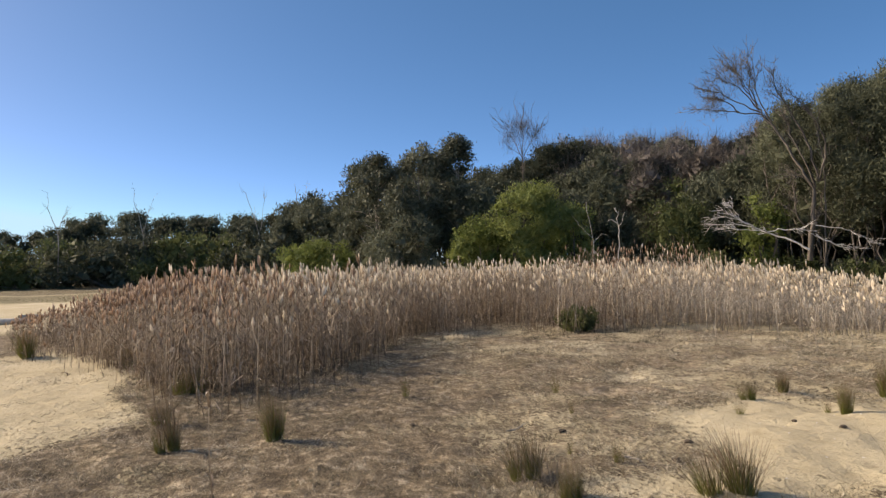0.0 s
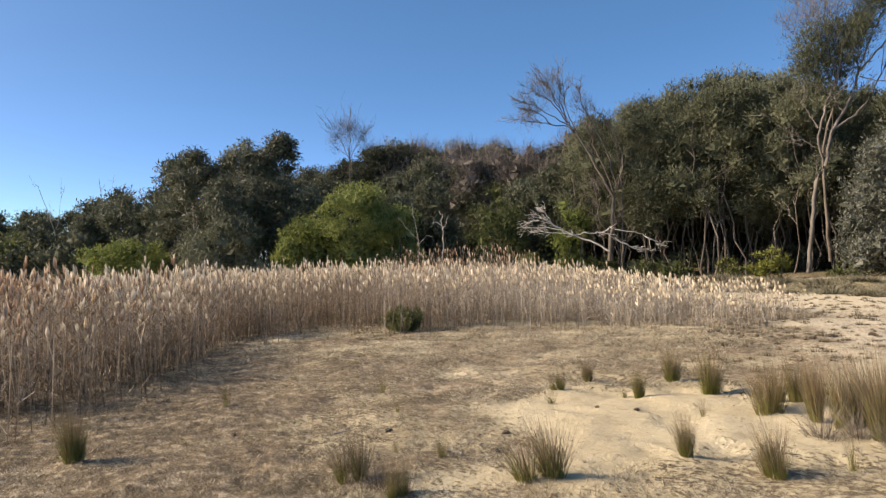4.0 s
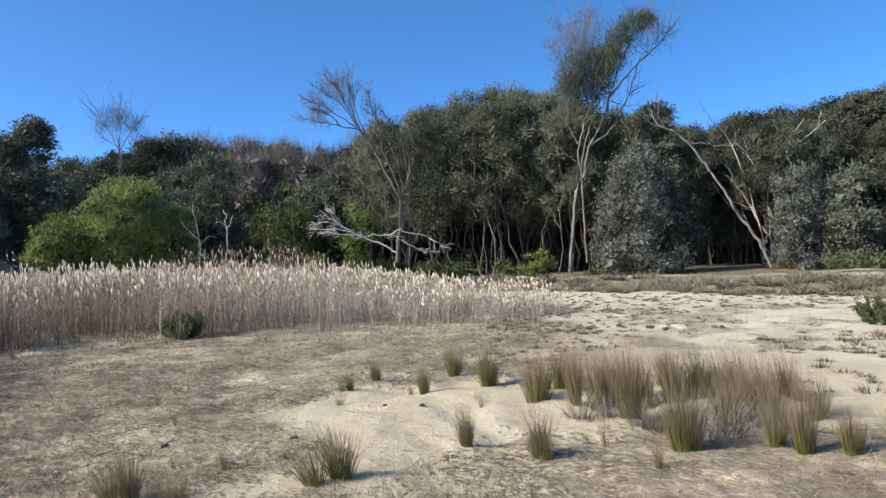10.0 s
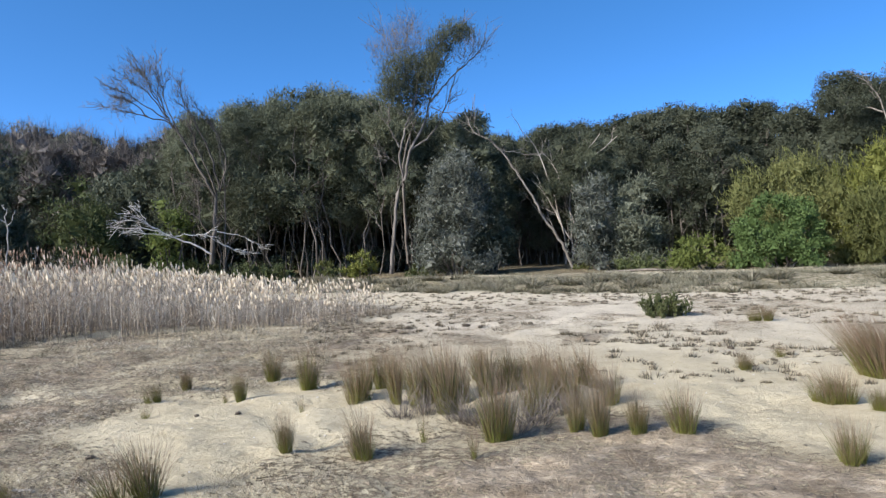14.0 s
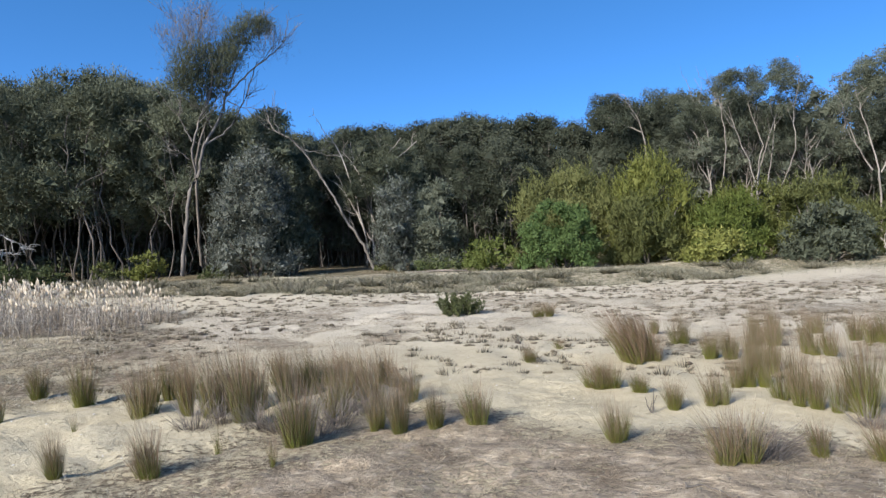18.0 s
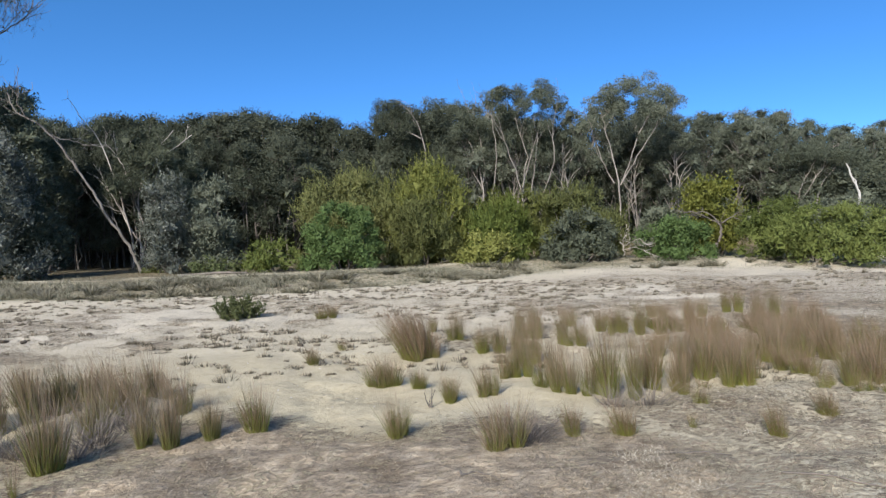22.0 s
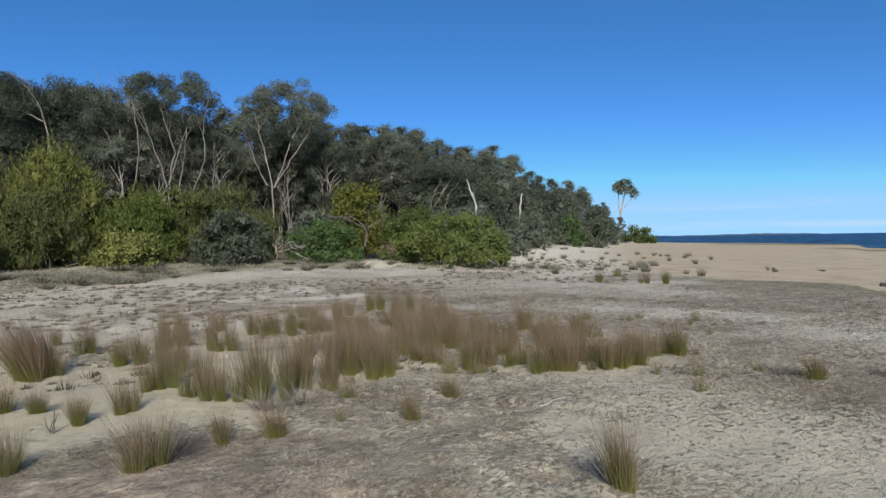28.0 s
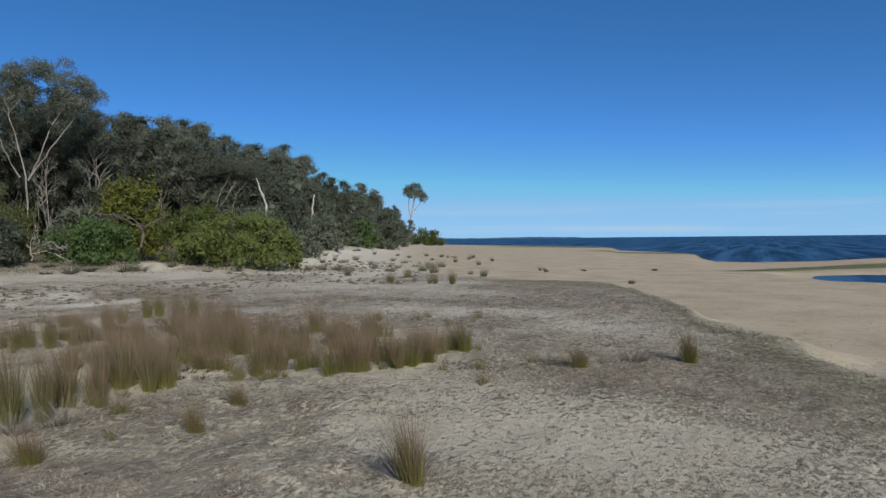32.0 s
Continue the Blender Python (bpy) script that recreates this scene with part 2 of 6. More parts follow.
def leaf_material(name, dark, mid, light, glow=0.25, rough=0.65, spread=0.35):
    """Leaves: a shade for each leaf, another for each plant, some light through the blade."""
    m, nodes, links, b = material(name, rough, 0.18)
    geo, info = nodes.new("ShaderNodeNewGeometry"), nodes.new("ShaderNodeObjectInfo")
    tex = nodes.new("ShaderNodeTexCoord")
    patch = noise_of(nodes, links, 0.9, 3, 0.6, tex.outputs["Object"])
    f = maths(nodes, links, "MULTIPLY_ADD", geo.outputs["Random Per Island"], 0.22, 0.165)
    f = maths(nodes, links, "MULTIPLY_ADD", patch, 0.6, f)
    f = maths(nodes, links, "MULTIPLY_ADD", info.outputs["Random"], spread, f)
    f = maths(nodes, links, "SUBTRACT", f, spread / 2 + 0.08)
    col = ramp(nodes, links, f, (0.12, dark), (0.5, mid), (0.92, light))
    links.new(col, b.inputs["Base Color"])
    tr = nodes.new("ShaderNodeBsdfTranslucent")
    links.new(col, tr.inputs[0])
    mix = nodes.new("ShaderNodeMixShader")
    mix.inputs[0].default_value = glow
    links.new(b.outputs[0], mix.inputs[1])
    links.new(tr.outputs[0], mix.inputs[2])
    links.new(mix.outputs[0], nodes["Material Output"].inputs[0])
    return m


def bark_material(name, dark, light, scale=6.0):
    m, nodes, links, b = material(name, 0.85, 0.2)
    tex = nodes.new("ShaderNodeTexCoord")
    mp = nodes.new("ShaderNodeMapping")
    mp.inputs["Scale"].default_value = (1, 1, 0.18)
    links.new(tex.outputs["Object"], mp.inputs[0])
    n = noise_of(nodes, links, scale, 5, 0.65, mp.outputs[0])
    n2 = noise_of(nodes, links, 0.7, 2, 0.5, tex.outputs["Object"])
    f = maths(nodes, links, "MULTIPLY_ADD", n2, 0.6, maths(nodes, links, "MULTIPLY", n, 0.6))
    links.new(ramp(nodes, links, f, (0.38, dark), (0.8, light)), b.inputs["Base Color"])
    bump = nodes.new("ShaderNodeBump")
    bump.inputs["Strength"].default_value, bump.inputs["Distance"].default_value = 0.6, 0.03
    links.new(n, bump.inputs["Height"])
    links.new(bump.outputs[0], b.inputs["Normal"])
    return m


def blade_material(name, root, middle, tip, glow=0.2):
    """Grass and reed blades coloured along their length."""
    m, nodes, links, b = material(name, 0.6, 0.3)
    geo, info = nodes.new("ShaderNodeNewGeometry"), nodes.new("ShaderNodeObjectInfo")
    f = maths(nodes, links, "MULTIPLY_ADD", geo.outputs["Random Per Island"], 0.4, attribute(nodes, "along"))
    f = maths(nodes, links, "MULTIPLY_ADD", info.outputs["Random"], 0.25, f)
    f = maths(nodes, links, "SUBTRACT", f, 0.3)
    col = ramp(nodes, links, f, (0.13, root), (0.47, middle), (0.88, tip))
    val = maths(nodes, links, "MULTIPLY_ADD", geo.outputs["Random Per Island"], 0.6, 0.7)
    hsv = nodes.new("ShaderNodeHueSaturation")
    links.new(val, hsv.inputs["Value"])
    links.new(col, hsv.inputs["Color"])
    links.new(hsv.outputs[0], b.inputs["Base Color"])
    tr = nodes.new("ShaderNodeBsdfTranslucent")
    links.new(hsv.outputs[0], tr.inputs[0])
    mix = nodes.new("ShaderNodeMixShader")
    mix.inputs[0].default_value = glow
    links.new(b.outputs[0], mix.inputs[1])
    links.new(tr.outputs[0], mix.inputs[2])
    links.new(mix.outputs[0], nodes["Material Output"].inputs[0])
    return m


def ground_material():
    """Pale shelly sand under mats of dry grass and grey litter; mat, grey and damp say how much of each lies there."""
    m, nodes, links, b = material("sand_and_dry_mat", 0.9, 0.15)
    tex = nodes.new("ShaderNodeTexCoord")
    at = tex.outputs["Object"]
    fine, mid, wide = noise_of(nodes, links, 28, 5, 0.7, at), noise_of(nodes, links, 5.5, 5, 0.68, at), noise_of(nodes, links, 0.55, 4, 0.6, at)
    fibre_map = nodes.new("ShaderNodeMapping")
    fibre_map.inputs["Scale"].default_value, fibre_map.inputs["Rotation"].default_value = (26, 75, 26), (0, 0, 0.5)
    links.new(at, fibre_map.inputs[0])
    fibre = noise_of(nodes, links, 1.0, 4, 0.7, fibre_map.outputs[0])
    sand = ramp(nodes, links, maths(nodes, links, "MULTIPLY_ADD", fine, 0.4, maths(nodes, links, "MULTIPLY", wide, 0.6)),
                (0.3, (0.40, 0.335, 0.215)), (0.5, (0.53, 0.457, 0.312)), (0.72, (0.65, 0.58, 0.422)))
    white = ramp(nodes, links, fine, (0.3, (0.57, 0.495, 0.375)), (0.7, (0.76, 0.68, 0.54)))
    sand = mixed(nodes, links, attribute(nodes, "pale"), sand, white)
    clod_map = nodes.new("ShaderNodeMapping")
    clod_map.inputs["Scale"].default_value, clod_map.inputs["Rotation"].default_value = (1.0, 1.3, 1.0), (0, 0, 0.4)
    links.new(at, clod_map.inputs[0])
    clods = noise_of(nodes, links, 6.5, 4, 0.72, clod_map.outputs[0])
    tangle = maths(nodes, links, "MULTIPLY_ADD", clods, 0.62, maths(nodes, links, "MULTIPLY", fibre, 0.38))
    straw = ramp(nodes, links, tangle, (0.42, (0.095, 0.074, 0.050)), (0.52, (0.20, 0.158, 0.108)), (0.63, (0.45, 0.38, 0.28)))
    grey = ramp(nodes, links, tangle, (0.38, (0.195, 0.155, 0.110)), (0.505, (0.335, 0.27, 0.193)), (0.64, (0.52, 0.43, 0.318)))
    litter = mixed(nodes, links, attribute(nodes, "grey"), straw, grey)
    blotch = noise_of(nodes, links, 1.6, 5, 0.65, at)
    litter = mixed(nodes, links, 1.0, litter, ramp(nodes, links, blotch, (0.34, (0.62, 0.59, 0.56)), (0.5, (1.0, 1.0, 1.0)), (0.66, (1.4, 1.37, 1.3))), "MULTIPLY")
    sand = mixed(nodes, links, 1.0, sand, ramp(nodes, links, mid, (0.34, (0.84, 0.82, 0.80)), (0.5, (1.0, 1.0, 1.0))), "MULTIPLY")
    streak = nodes.new("ShaderNodeMapping")
    streak.inputs["Scale"].default_value, streak.inputs["Rotation"].default_value = (1.0, 1.7, 1.0), (0, 0, 0.9)
    links.new(at, streak.inputs[0])
    patch = noise_of(nodes, links, 12.0, 6, 0.74, streak.outputs[0])
    cover = maths(nodes, links, "MULTIPLY_ADD", patch, 2.0, attribute(nodes, "mat"))
    cover = maths(nodes, links, "MULTIPLY_ADD", fine, 1.3, cover)
    cover = maths(nodes, links, "MULTIPLY_ADD", mid, 0.9, cover)
    cover = maths(nodes, links, "MULTIPLY_ADD", wide, 0.6, cover)
    mask = ramp(nodes, links, maths(nodes, links, "MULTIPLY", cover, 0.25), (0.70, (0, 0, 0)), (0.762, (1, 1, 1)))
    col = mixed(nodes, links, mask, sand, litter)
    damp = mixed(nodes, links, 1.0, col, (0.93, 0.82, 0.77), "MULTIPLY")
    col = mixed(nodes, links, attribute(nodes, "damp"), col, damp)
    green = ramp(nodes, links, fine, (0.3, (0.06, 0.075, 0.02)), (0.7, (0.20, 0.20, 0.075)))
    turf = maths(nodes, links, "MULTIPLY", attribute(nodes, "turf"), ramp(nodes, links, mid, (0.35, (0, 0, 0)), (0.6, (1, 1, 1))))
    col = mixed(nodes, links, turf, col, green)
    links.new(col, b.inputs["Base Color"])
    pits = nodes.new("ShaderNodeTexVoronoi")
    pits.feature = "SMOOTH_F1"
    pits.inputs["Scale"].default_value = 9.5
    links.new(at, pits.inputs["Vector"])
    h = maths(nodes, links, "MULTIPLY_ADD", fibre, 0.35, maths(nodes, links, "MULTIPLY", mid, 1.0))
    h = maths(nodes, links, "MULTIPLY_ADD", fine, 0.3, h)
    rough_mat = maths(nodes, links, "MULTIPLY_ADD", mask, 0.75, 0.35)
    h = maths(nodes, links, "MULTIPLY_ADD", clods, rough_mat, h)
    h = maths(nodes, links, "MULTIPLY_ADD", pits.outputs["Distance"], 0.25, h)
    h = maths(nodes, links, "MULTIPLY_ADD", mask, 0.45, h)
    bump = nodes.new("ShaderNodeBump")
    bump.inputs["Strength"].default_value, bump.inputs["Distance"].default_value = 0.8, 0.05
    links.new(h, bump.inputs["Height"])
    links.new(bump.outputs[0], b.inputs["Normal"])
    return m


def sea_material():
    m, nodes, links, b = material("sea_water", 0.38, 0.2)
    tex = nodes.new("ShaderNodeTexCoord")
    mp = nodes.new("ShaderNodeMapping")
    mp.inputs["Scale"].default_value = (0.25, 1.0, 1.0)
    mp.inputs["Rotation"].default_value = (0, 0, radians(-75))
    links.new(tex.outputs["Object"], mp.inputs[0])
    n1, n2 = noise_of(nodes, links, 0.9, 5, 0.65, mp.outputs[0]), noise_of(nodes, links, 0.06, 5, 0.7, mp.outputs[0])
    col = ramp(nodes, links, n2, (0.38, (0.003, 0.012, 0.03)), (0.60, (0.02, 0.055, 0.10)))
    foam = ramp(nodes, links, maths(nodes, links, "MULTIPLY", n1, maths(nodes, links, "ADD", n2, 0.5)), (0.70, (0, 0, 0)), (0.76, (1, 1, 1)))
    links.new(mixed(nodes, links, foam, col, (0.7, 0.74, 0.76)), b.inputs["Base Color"])
    gust = nodes.new("ShaderNodeMapping")
    gust.inputs["Scale"].default_value = (0.022, 0.42, 1.0)
    links.new(tex.outputs["Object"], gust.inputs[0])
    n3 = noise_of(nodes, links, 1.0, 4, 0.6, gust.outputs[0])
    links.new(ramp(nodes, links, n3, (0.40, (0.30, 0.30, 0.30)), (0.62, (0.50, 0.50, 0.50))), b.inputs["Roughness"])
    links.new(ramp(nodes, links, n3, (0.40, (0.215, 0.215, 0.215)), (0.62, (0.13, 0.13, 0.13))), b.inputs["Specular IOR Level"])
    bump = nodes.new("ShaderNodeBump")
    bump.inputs["Strength"].default_value, bump.inputs["Distance"].default_value = 1.0, 0.5
    links.new(n1, bump.inputs["Height"])
    links.new(bump.outputs[0], b.inputs["Normal"])
    return m


GROUND, SEA = ground_material(), sea_material()
FOREST_LEAF = leaf_material("forest_leaf", (0.044, 0.051, 0.033), (0.102, 0.115, 0.077), (0.211, 0.224, 0.160))
DOME_LEAF = leaf_material("domed_tree_leaf", (0.031, 0.037, 0.023), (0.075, 0.085, 0.056), (0.158, 0.168, 0.118))
TEATREE_LEAF = leaf_material("teatree_leaf", (0.049, 0.056, 0.035), (0.113, 0.125, 0.079), (0.224, 0.237, 0.160))
EUC_LEAF = leaf_material("eucalypt_leaf", (0.049, 0.055, 0.038), (0.112, 0.124, 0.085), (0.232, 0.245, 0.182), rough=0.55)
BANKSIA_LEAF = leaf_material("banksia_leaf", (0.038, 0.043, 0.033), (0.100, 0.110, 0.086), (0.37, 0.385, 0.345), rough=0.42, spread=0.08)
GREEN_LEAF = leaf_material("bright_shrub_leaf", (0.034, 0.060, 0.018), (0.088, 0.135, 0.043), (0.18, 0.25, 0.09), spread=0.15)
WATTLE_LEAF = leaf_material("wattle_leaf", (0.070, 0.095, 0.027), (0.162, 0.200, 0.059), (0.297, 0.333, 0.131), glow=0.32)
GOLD_LEAF = leaf_material("golden_shrub_leaf", (0.062, 0.07, 0.015), (0.155, 0.162, 0.034), (0.30, 0.29, 0.07))
FRESH_LEAF = leaf_material("fresh_shrub_leaf", (0.05, 0.068, 0.016), (0.12, 0.15, 0.034), (0.235, 0.265, 0.075))
YELLOW_LEAF = leaf_material("yellow_shrub_leaf", (0.058, 0.068, 0.018), (0.148, 0.16, 0.04), (0.29, 0.30, 0.085))
OLIVE_LEAF = leaf_material("olive_shrub_leaf", (0.05, 0.058, 0.02), (0.122, 0.132, 0.046), (0.255, 0.258, 0.10))
MEADOW_LEAF = leaf_material("meadow_shrub_leaf", (0.045, 0.060, 0.015), (0.104, 0.128, 0.033), (0.20, 0.23, 0.07))
DULL_LEAF = leaf_material("dull_shrub_leaf", (0.042, 0.054, 0.022), (0.098, 0.118, 0.046), (0.19, 0.215, 0.095))
PALE_YELLOW_LEAF = leaf_material("pale_yellow_leaf", (0.08, 0.092, 0.022), (0.18, 0.192, 0.05), (0.38, 0.37, 0.12))
TWIG_LEAF = leaf_material("dry_twig", (0.068, 0.058, 0.05), (0.145, 0.126, 0.112), (0.27, 0.24, 0.215), glow=0.1)
DARK_BARK = bark_material("dark_bark", (0.045, 0.038, 0.032), (0.22, 0.19, 0.16))
PALE_BARK = bark_material("pale_bark", (0.14, 0.12, 0.105), (0.54, 0.49, 0.43), 4)
STEM_BARK = bark_material("grey_stem_bark", (0.048, 0.041, 0.036), (0.20, 0.175, 0.152), 5)
GUM_BARK = bark_material("gum_bark", (0.09, 0.078, 0.068), (0.34, 0.305, 0.265), 4)
TALL_BARK = bark_material("weathered_tree_bark", (0.07, 0.061, 0.054), (0.26, 0.235, 0.21), 5)
FAN_BARK = bark_material("smooth_gum_bark", (0.10, 0.085, 0.075), (0.36, 0.32, 0.275), 4)
BLEACHED_WOOD = bark_material("bleached_wood", (0.38, 0.36, 0.33), (0.76, 0.73, 0.69), 9)
GREY_WOOD = bark_material("weathered_wood", (0.24, 0.22, 0.19), (0.60, 0.57, 0.52), 9)
SEDGE_GREEN = blade_material("green_sedge", (0.215, 0.235, 0.045), (0.135, 0.145, 0.042), (0.225, 0.18, 0.12))
DEAD_SEDGE = blade_material("dead_grey_sedge", (0.12, 0.10, 0.08), (0.19, 0.16, 0.135), (0.29, 0.25, 0.21))
BANK_SCRUB = blade_material("bank_scrub", (0.085, 0.082, 0.05), (0.165, 0.152, 0.10), (0.275, 0.25, 0.185))
SEDGE_DRY = blade_material("dry_sedge", (0.18, 0.17, 0.045), (0.165, 0.114, 0.058), (0.25, 0.168, 0.112))
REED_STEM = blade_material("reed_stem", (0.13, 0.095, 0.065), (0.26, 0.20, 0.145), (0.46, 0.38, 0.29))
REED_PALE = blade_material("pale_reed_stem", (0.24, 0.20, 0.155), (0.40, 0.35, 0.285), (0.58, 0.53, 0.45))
REED_PLUME = blade_material("reed_plume", (0.45, 0.35, 0.24), (0.62, 0.52, 0.38), (0.80, 0.71, 0.57), 0.3)
REED_PLUME_BROWN = blade_material("brown_reed_plume", (0.26, 0.16, 0.10), (0.40, 0.27, 0.18), (0.58, 0.43, 0.31), 0.3)
MAT_PALE = blade_material("bleached_mat", (0.22, 0.185, 0.125), (0.42, 0.365, 0.27), (0.64, 0.575, 0.46))
MAT_DARK = blade_material("dark_mat", (0.10, 0.088, 0.055), (0.17, 0.148, 0.092), (0.28, 0.24, 0.16))
TUFT = blade_material("dark_tuft", (0.07, 0.06, 0.04), (0.15, 0.125, 0.085), (0.27, 0.225, 0.16))
LITTER = blade_material("dry_grass", (0.15, 0.12, 0.08), (0.29, 0.235, 0.16), (0.48, 0.41, 0.30))
BANK_GRASS = blade_material("bank_grass", (0.08, 0.08, 0.05), (0.165, 0.158, 0.105), (0.29, 0.272, 0.195))


# ---- ground, sea and far shore ----
def ground_cover(x, y):
    """How much dry mat, grey litter, damp, pale shell sand and green turf lies at a place."""
    r, az = np.hypot(x, y), bearing(x, y)
    wob = grain(x / 1.3, y / 1.3, 11) - 0.5
    big = grain(x / 4.5, y / 4.5, 12) - 0.5
    q = r + 1.4 * wob + 2.2 * big
    mat = 0.06 + 0.10 * grain(x / 3, y / 3, 21)
    # flat of matted grass in front of the reeds
    left = 1 - smooth(16, 30, az + 14 * wob)
    near_reed = smooth(7.5, 9.5, q) * (1 - smooth(17, 20, q)) * (1 - smooth(40, 52, az))
    patchy = 0.60 + 0.72 * grain(x / 0.8, y / 0.8, 22) + 0.4 * big + 0.5 * (grain(x / 0.33, y / 0.33, 23) - 0.5)
    mat = np.maximum(mat, (0.64 + 0.35 * (1 - smooth(-10, 9, az))) * left * patchy * (1 - smooth(18, 24, q)))
    mat = np.maximum(mat, 0.6 * near_reed * patchy)
    mat = mat + 0.35 * np.exp(-((az - 15.5 - 6 * wob) / 5) ** 2 - ((q - 9.2) / 0.9) ** 2)
    # open sand beside the reeds
    bare = smooth(7.6, 8.6, q) * (1 - smooth(15.5, 19, q)) * (1 - smooth(-27, -24, az + 3 * wob))
    mat = mat * (1 - 0.78 * bare)
    # ground under the reeds
    under = smooth(0.2, 2.0, r - reed_front(az)) * (1 - smooth(-1, 2, r - reed_back(az))) * (1 - smooth(42, 48, az)) * smooth(-40, -33, az)
    mat = np.maximum(mat, 0.85 * under)
    # grey litter close by, widening to the right
    edge = curve_of(az, (-40, 3.0), (15, 3.4), (35, 4.9), (60, 5.3), (80, 5.3), (95, 5.6), (105, 5.1), (118, 4.4), (130, 4.0), (180, 3.6))
    litter = 1 - smooth(edge - 1.0, edge + 1.1, q + 0.8 * big)
    right = smooth(94, 106, az + 12 * wob) * (1 - smooth(-2.8, 0.9, r - beach_line(az) + 1.8 * wob))
    mat = np.maximum(mat, (0.55 + 0.32 * smooth(40, 55, az) * (1 - smooth(100, 108, az))) * litter * smooth(0, 40, az) * (0.55 + 0.45 * patchy) * (1 - 0.75 * smooth(112, 122, az)))
    mat = np.maximum(mat, right * (0.14 - 0.04 * smooth(115, 125, az) + 0.18 * patchy + 0.24 * smooth(-0.12, 0.25, 0.5 * big + 0.6 * (grain(x / 2.0, y / 2.6, 24) - 0.5)) + 0.25 * np.exp(-((r - 19) / 6.0) ** 2) + 0.24 * np.exp(-((az - 113) / 12) ** 2 - ((r - 7.0) / 1.2) ** 2) + 0.2 * np.exp(-((az - 152) / 12) ** 2 - ((r - 7.6) / 1.2) ** 2)))
    mat = np.maximum(mat, 0.85 * np.exp(-((az - 106) / 13) ** 2) * (1 - smooth(3.3, 4.0, q)))
    # tufted belt before the bank and the grassy bank itself
    rb = bank_line(az)
    belt = smooth(-3.0, 0.5, r - rb) * (1 - smooth(3.5, 7, r - rb)) * (1 - smooth(112, 120, az))
    mat = np.maximum(mat, 0.55 * belt)
    dune = smooth(82, 92, az) * (1 - smooth(112, 118, az)) * smooth(22, 26, r) * (1 - smooth(40, 44, r))
    mat = np.maximum(mat, dune * (0.38 + 0.5 * big))
    mid_belt = smooth(12, 15, q) * (1 - smooth(20, 27, q)) * smooth(36, 46, az) * (1 - smooth(62, 70, az))
    mat = np.maximum(mat, 0.40 * mid_belt * (1 - smooth(0, 12, az - 48)))
    flat = smooth(9, 12, q) * (1 - smooth(-4, -1, r - rb)) * smooth(38, 50, az) * (1 - smooth(96, 106, az))
    mat = np.maximum(mat, flat * (0.28 + 0.30 * smooth(-0.15, 0.3, 0.25 * big + 0.5 * (grain(x / 1.1, y / 1.6, 25) - 0.5) + 0.6 * (grain(x / 0.35, y / 0.45, 26) - 0.5))))
    wood = smooth(4, 8, r - rb) * (1 - smooth(116, 124, az))
    mat = np.maximum(mat, 0.95 * wood)
    beach = smooth(0.0, 1.0, r - beach_line(az)) * smooth(124, 131, az)
    beach = np.maximum(beach, smooth(6, 8, r) * (1 - smooth(-129, -105, az)))
    mat = mat * (1 - beach)
    fringe = np.exp(-((r - beach_line(az) + 1.5 + 1.2 * wob) / 1.7) ** 2) * smooth(127, 136, az)
    mat = np.maximum(mat, 0.62 * fringe)
    hollow = np.exp(-((az - 106.4) / 1.8) ** 2 - ((r - 37.5) / 2.2) ** 2)
    mat = mat * (1 - 0.9 * hollow)
    grey = np.clip(smooth(30, 60, az) * litter + 0.35 * left * smooth(-6, 12, az) + right * 0.7 + 0.8 * flat + near_reed * 0.35 * smooth(5, 30, az) + 0.3 * belt + under * 0.3 + 0.35 * dune, 0, 1)
    pale = 0.22 * left * smooth(-6, 12, az) * smooth(6.5, 9, r) + (1 - beach) * (1 - smooth(-4, -0.5, r - beach_line(az)) * smooth(124, 130, az)) * np.clip(smooth(8, 16, r) * smooth(30, 50, az) * (0.85 + 0.5 * big) + 0.3 * right, 0, 1)
    damp = beach * (0.62 + 0.38 * smooth(0.0, 0.6, -0.35 - height(x, y)))
    turf = belt * 0.5 * (1 - smooth(100, 110, az)) + wood * 0.3
    strip = curve_of(az, (153, 39), (157, 43), (163, 53), (172, 62)), curve_of(az, (153, 0.7), (157, 2.6), (163, 7), (172, 8))
    turf = np.maximum(turf, 2.6 * beach * np.exp(-((r - strip[0] + 1.5 * big) / strip[1]) ** 4) * smooth(151.5, 154, az) * (az < 200))
    turf = np.maximum(turf, 0.45 * fringe)
    turf = np.maximum(turf, 1.6 * np.exp(-((r - 0.955 * shore_line(az)) / (0.035 * r)) ** 2) * smooth(130, 134, az) * (1 - smooth(151, 154, az)))
    damp = np.maximum(damp, 1.5 * np.exp(-((r - shore_line(az)) / (0.09 * r)) ** 2) * smooth(132, 136, az) * (az < 200))
    for a0, aw, r0, rw in ((139.5, 5.0, 172, 20), (146.6, 4.4, 105, 8)):
        turf = np.maximum(turf, 1.6 * np.exp(-((az - a0) / aw) ** 4 - ((r - r0) / rw) ** 4))
    # plain mixed litter underfoot and behind
    plain = np.maximum(1 - smooth(1.2, 2.9, r), (1 - beach) * np.clip(1 - smooth(-70, -45, az) + smooth(172, 190, az), 0, 1) * (1 - smooth(14, 26, r)))
    mat, grey, pale = mat + (0.42 - mat) * plain, grey + (0.6 - grey) * plain, pale + (0.35 - pale) * plain
    pale = np.maximum(pale, hollow)
    return mat, grey, pale, damp * (1 - plain), turf * (1 - plain)


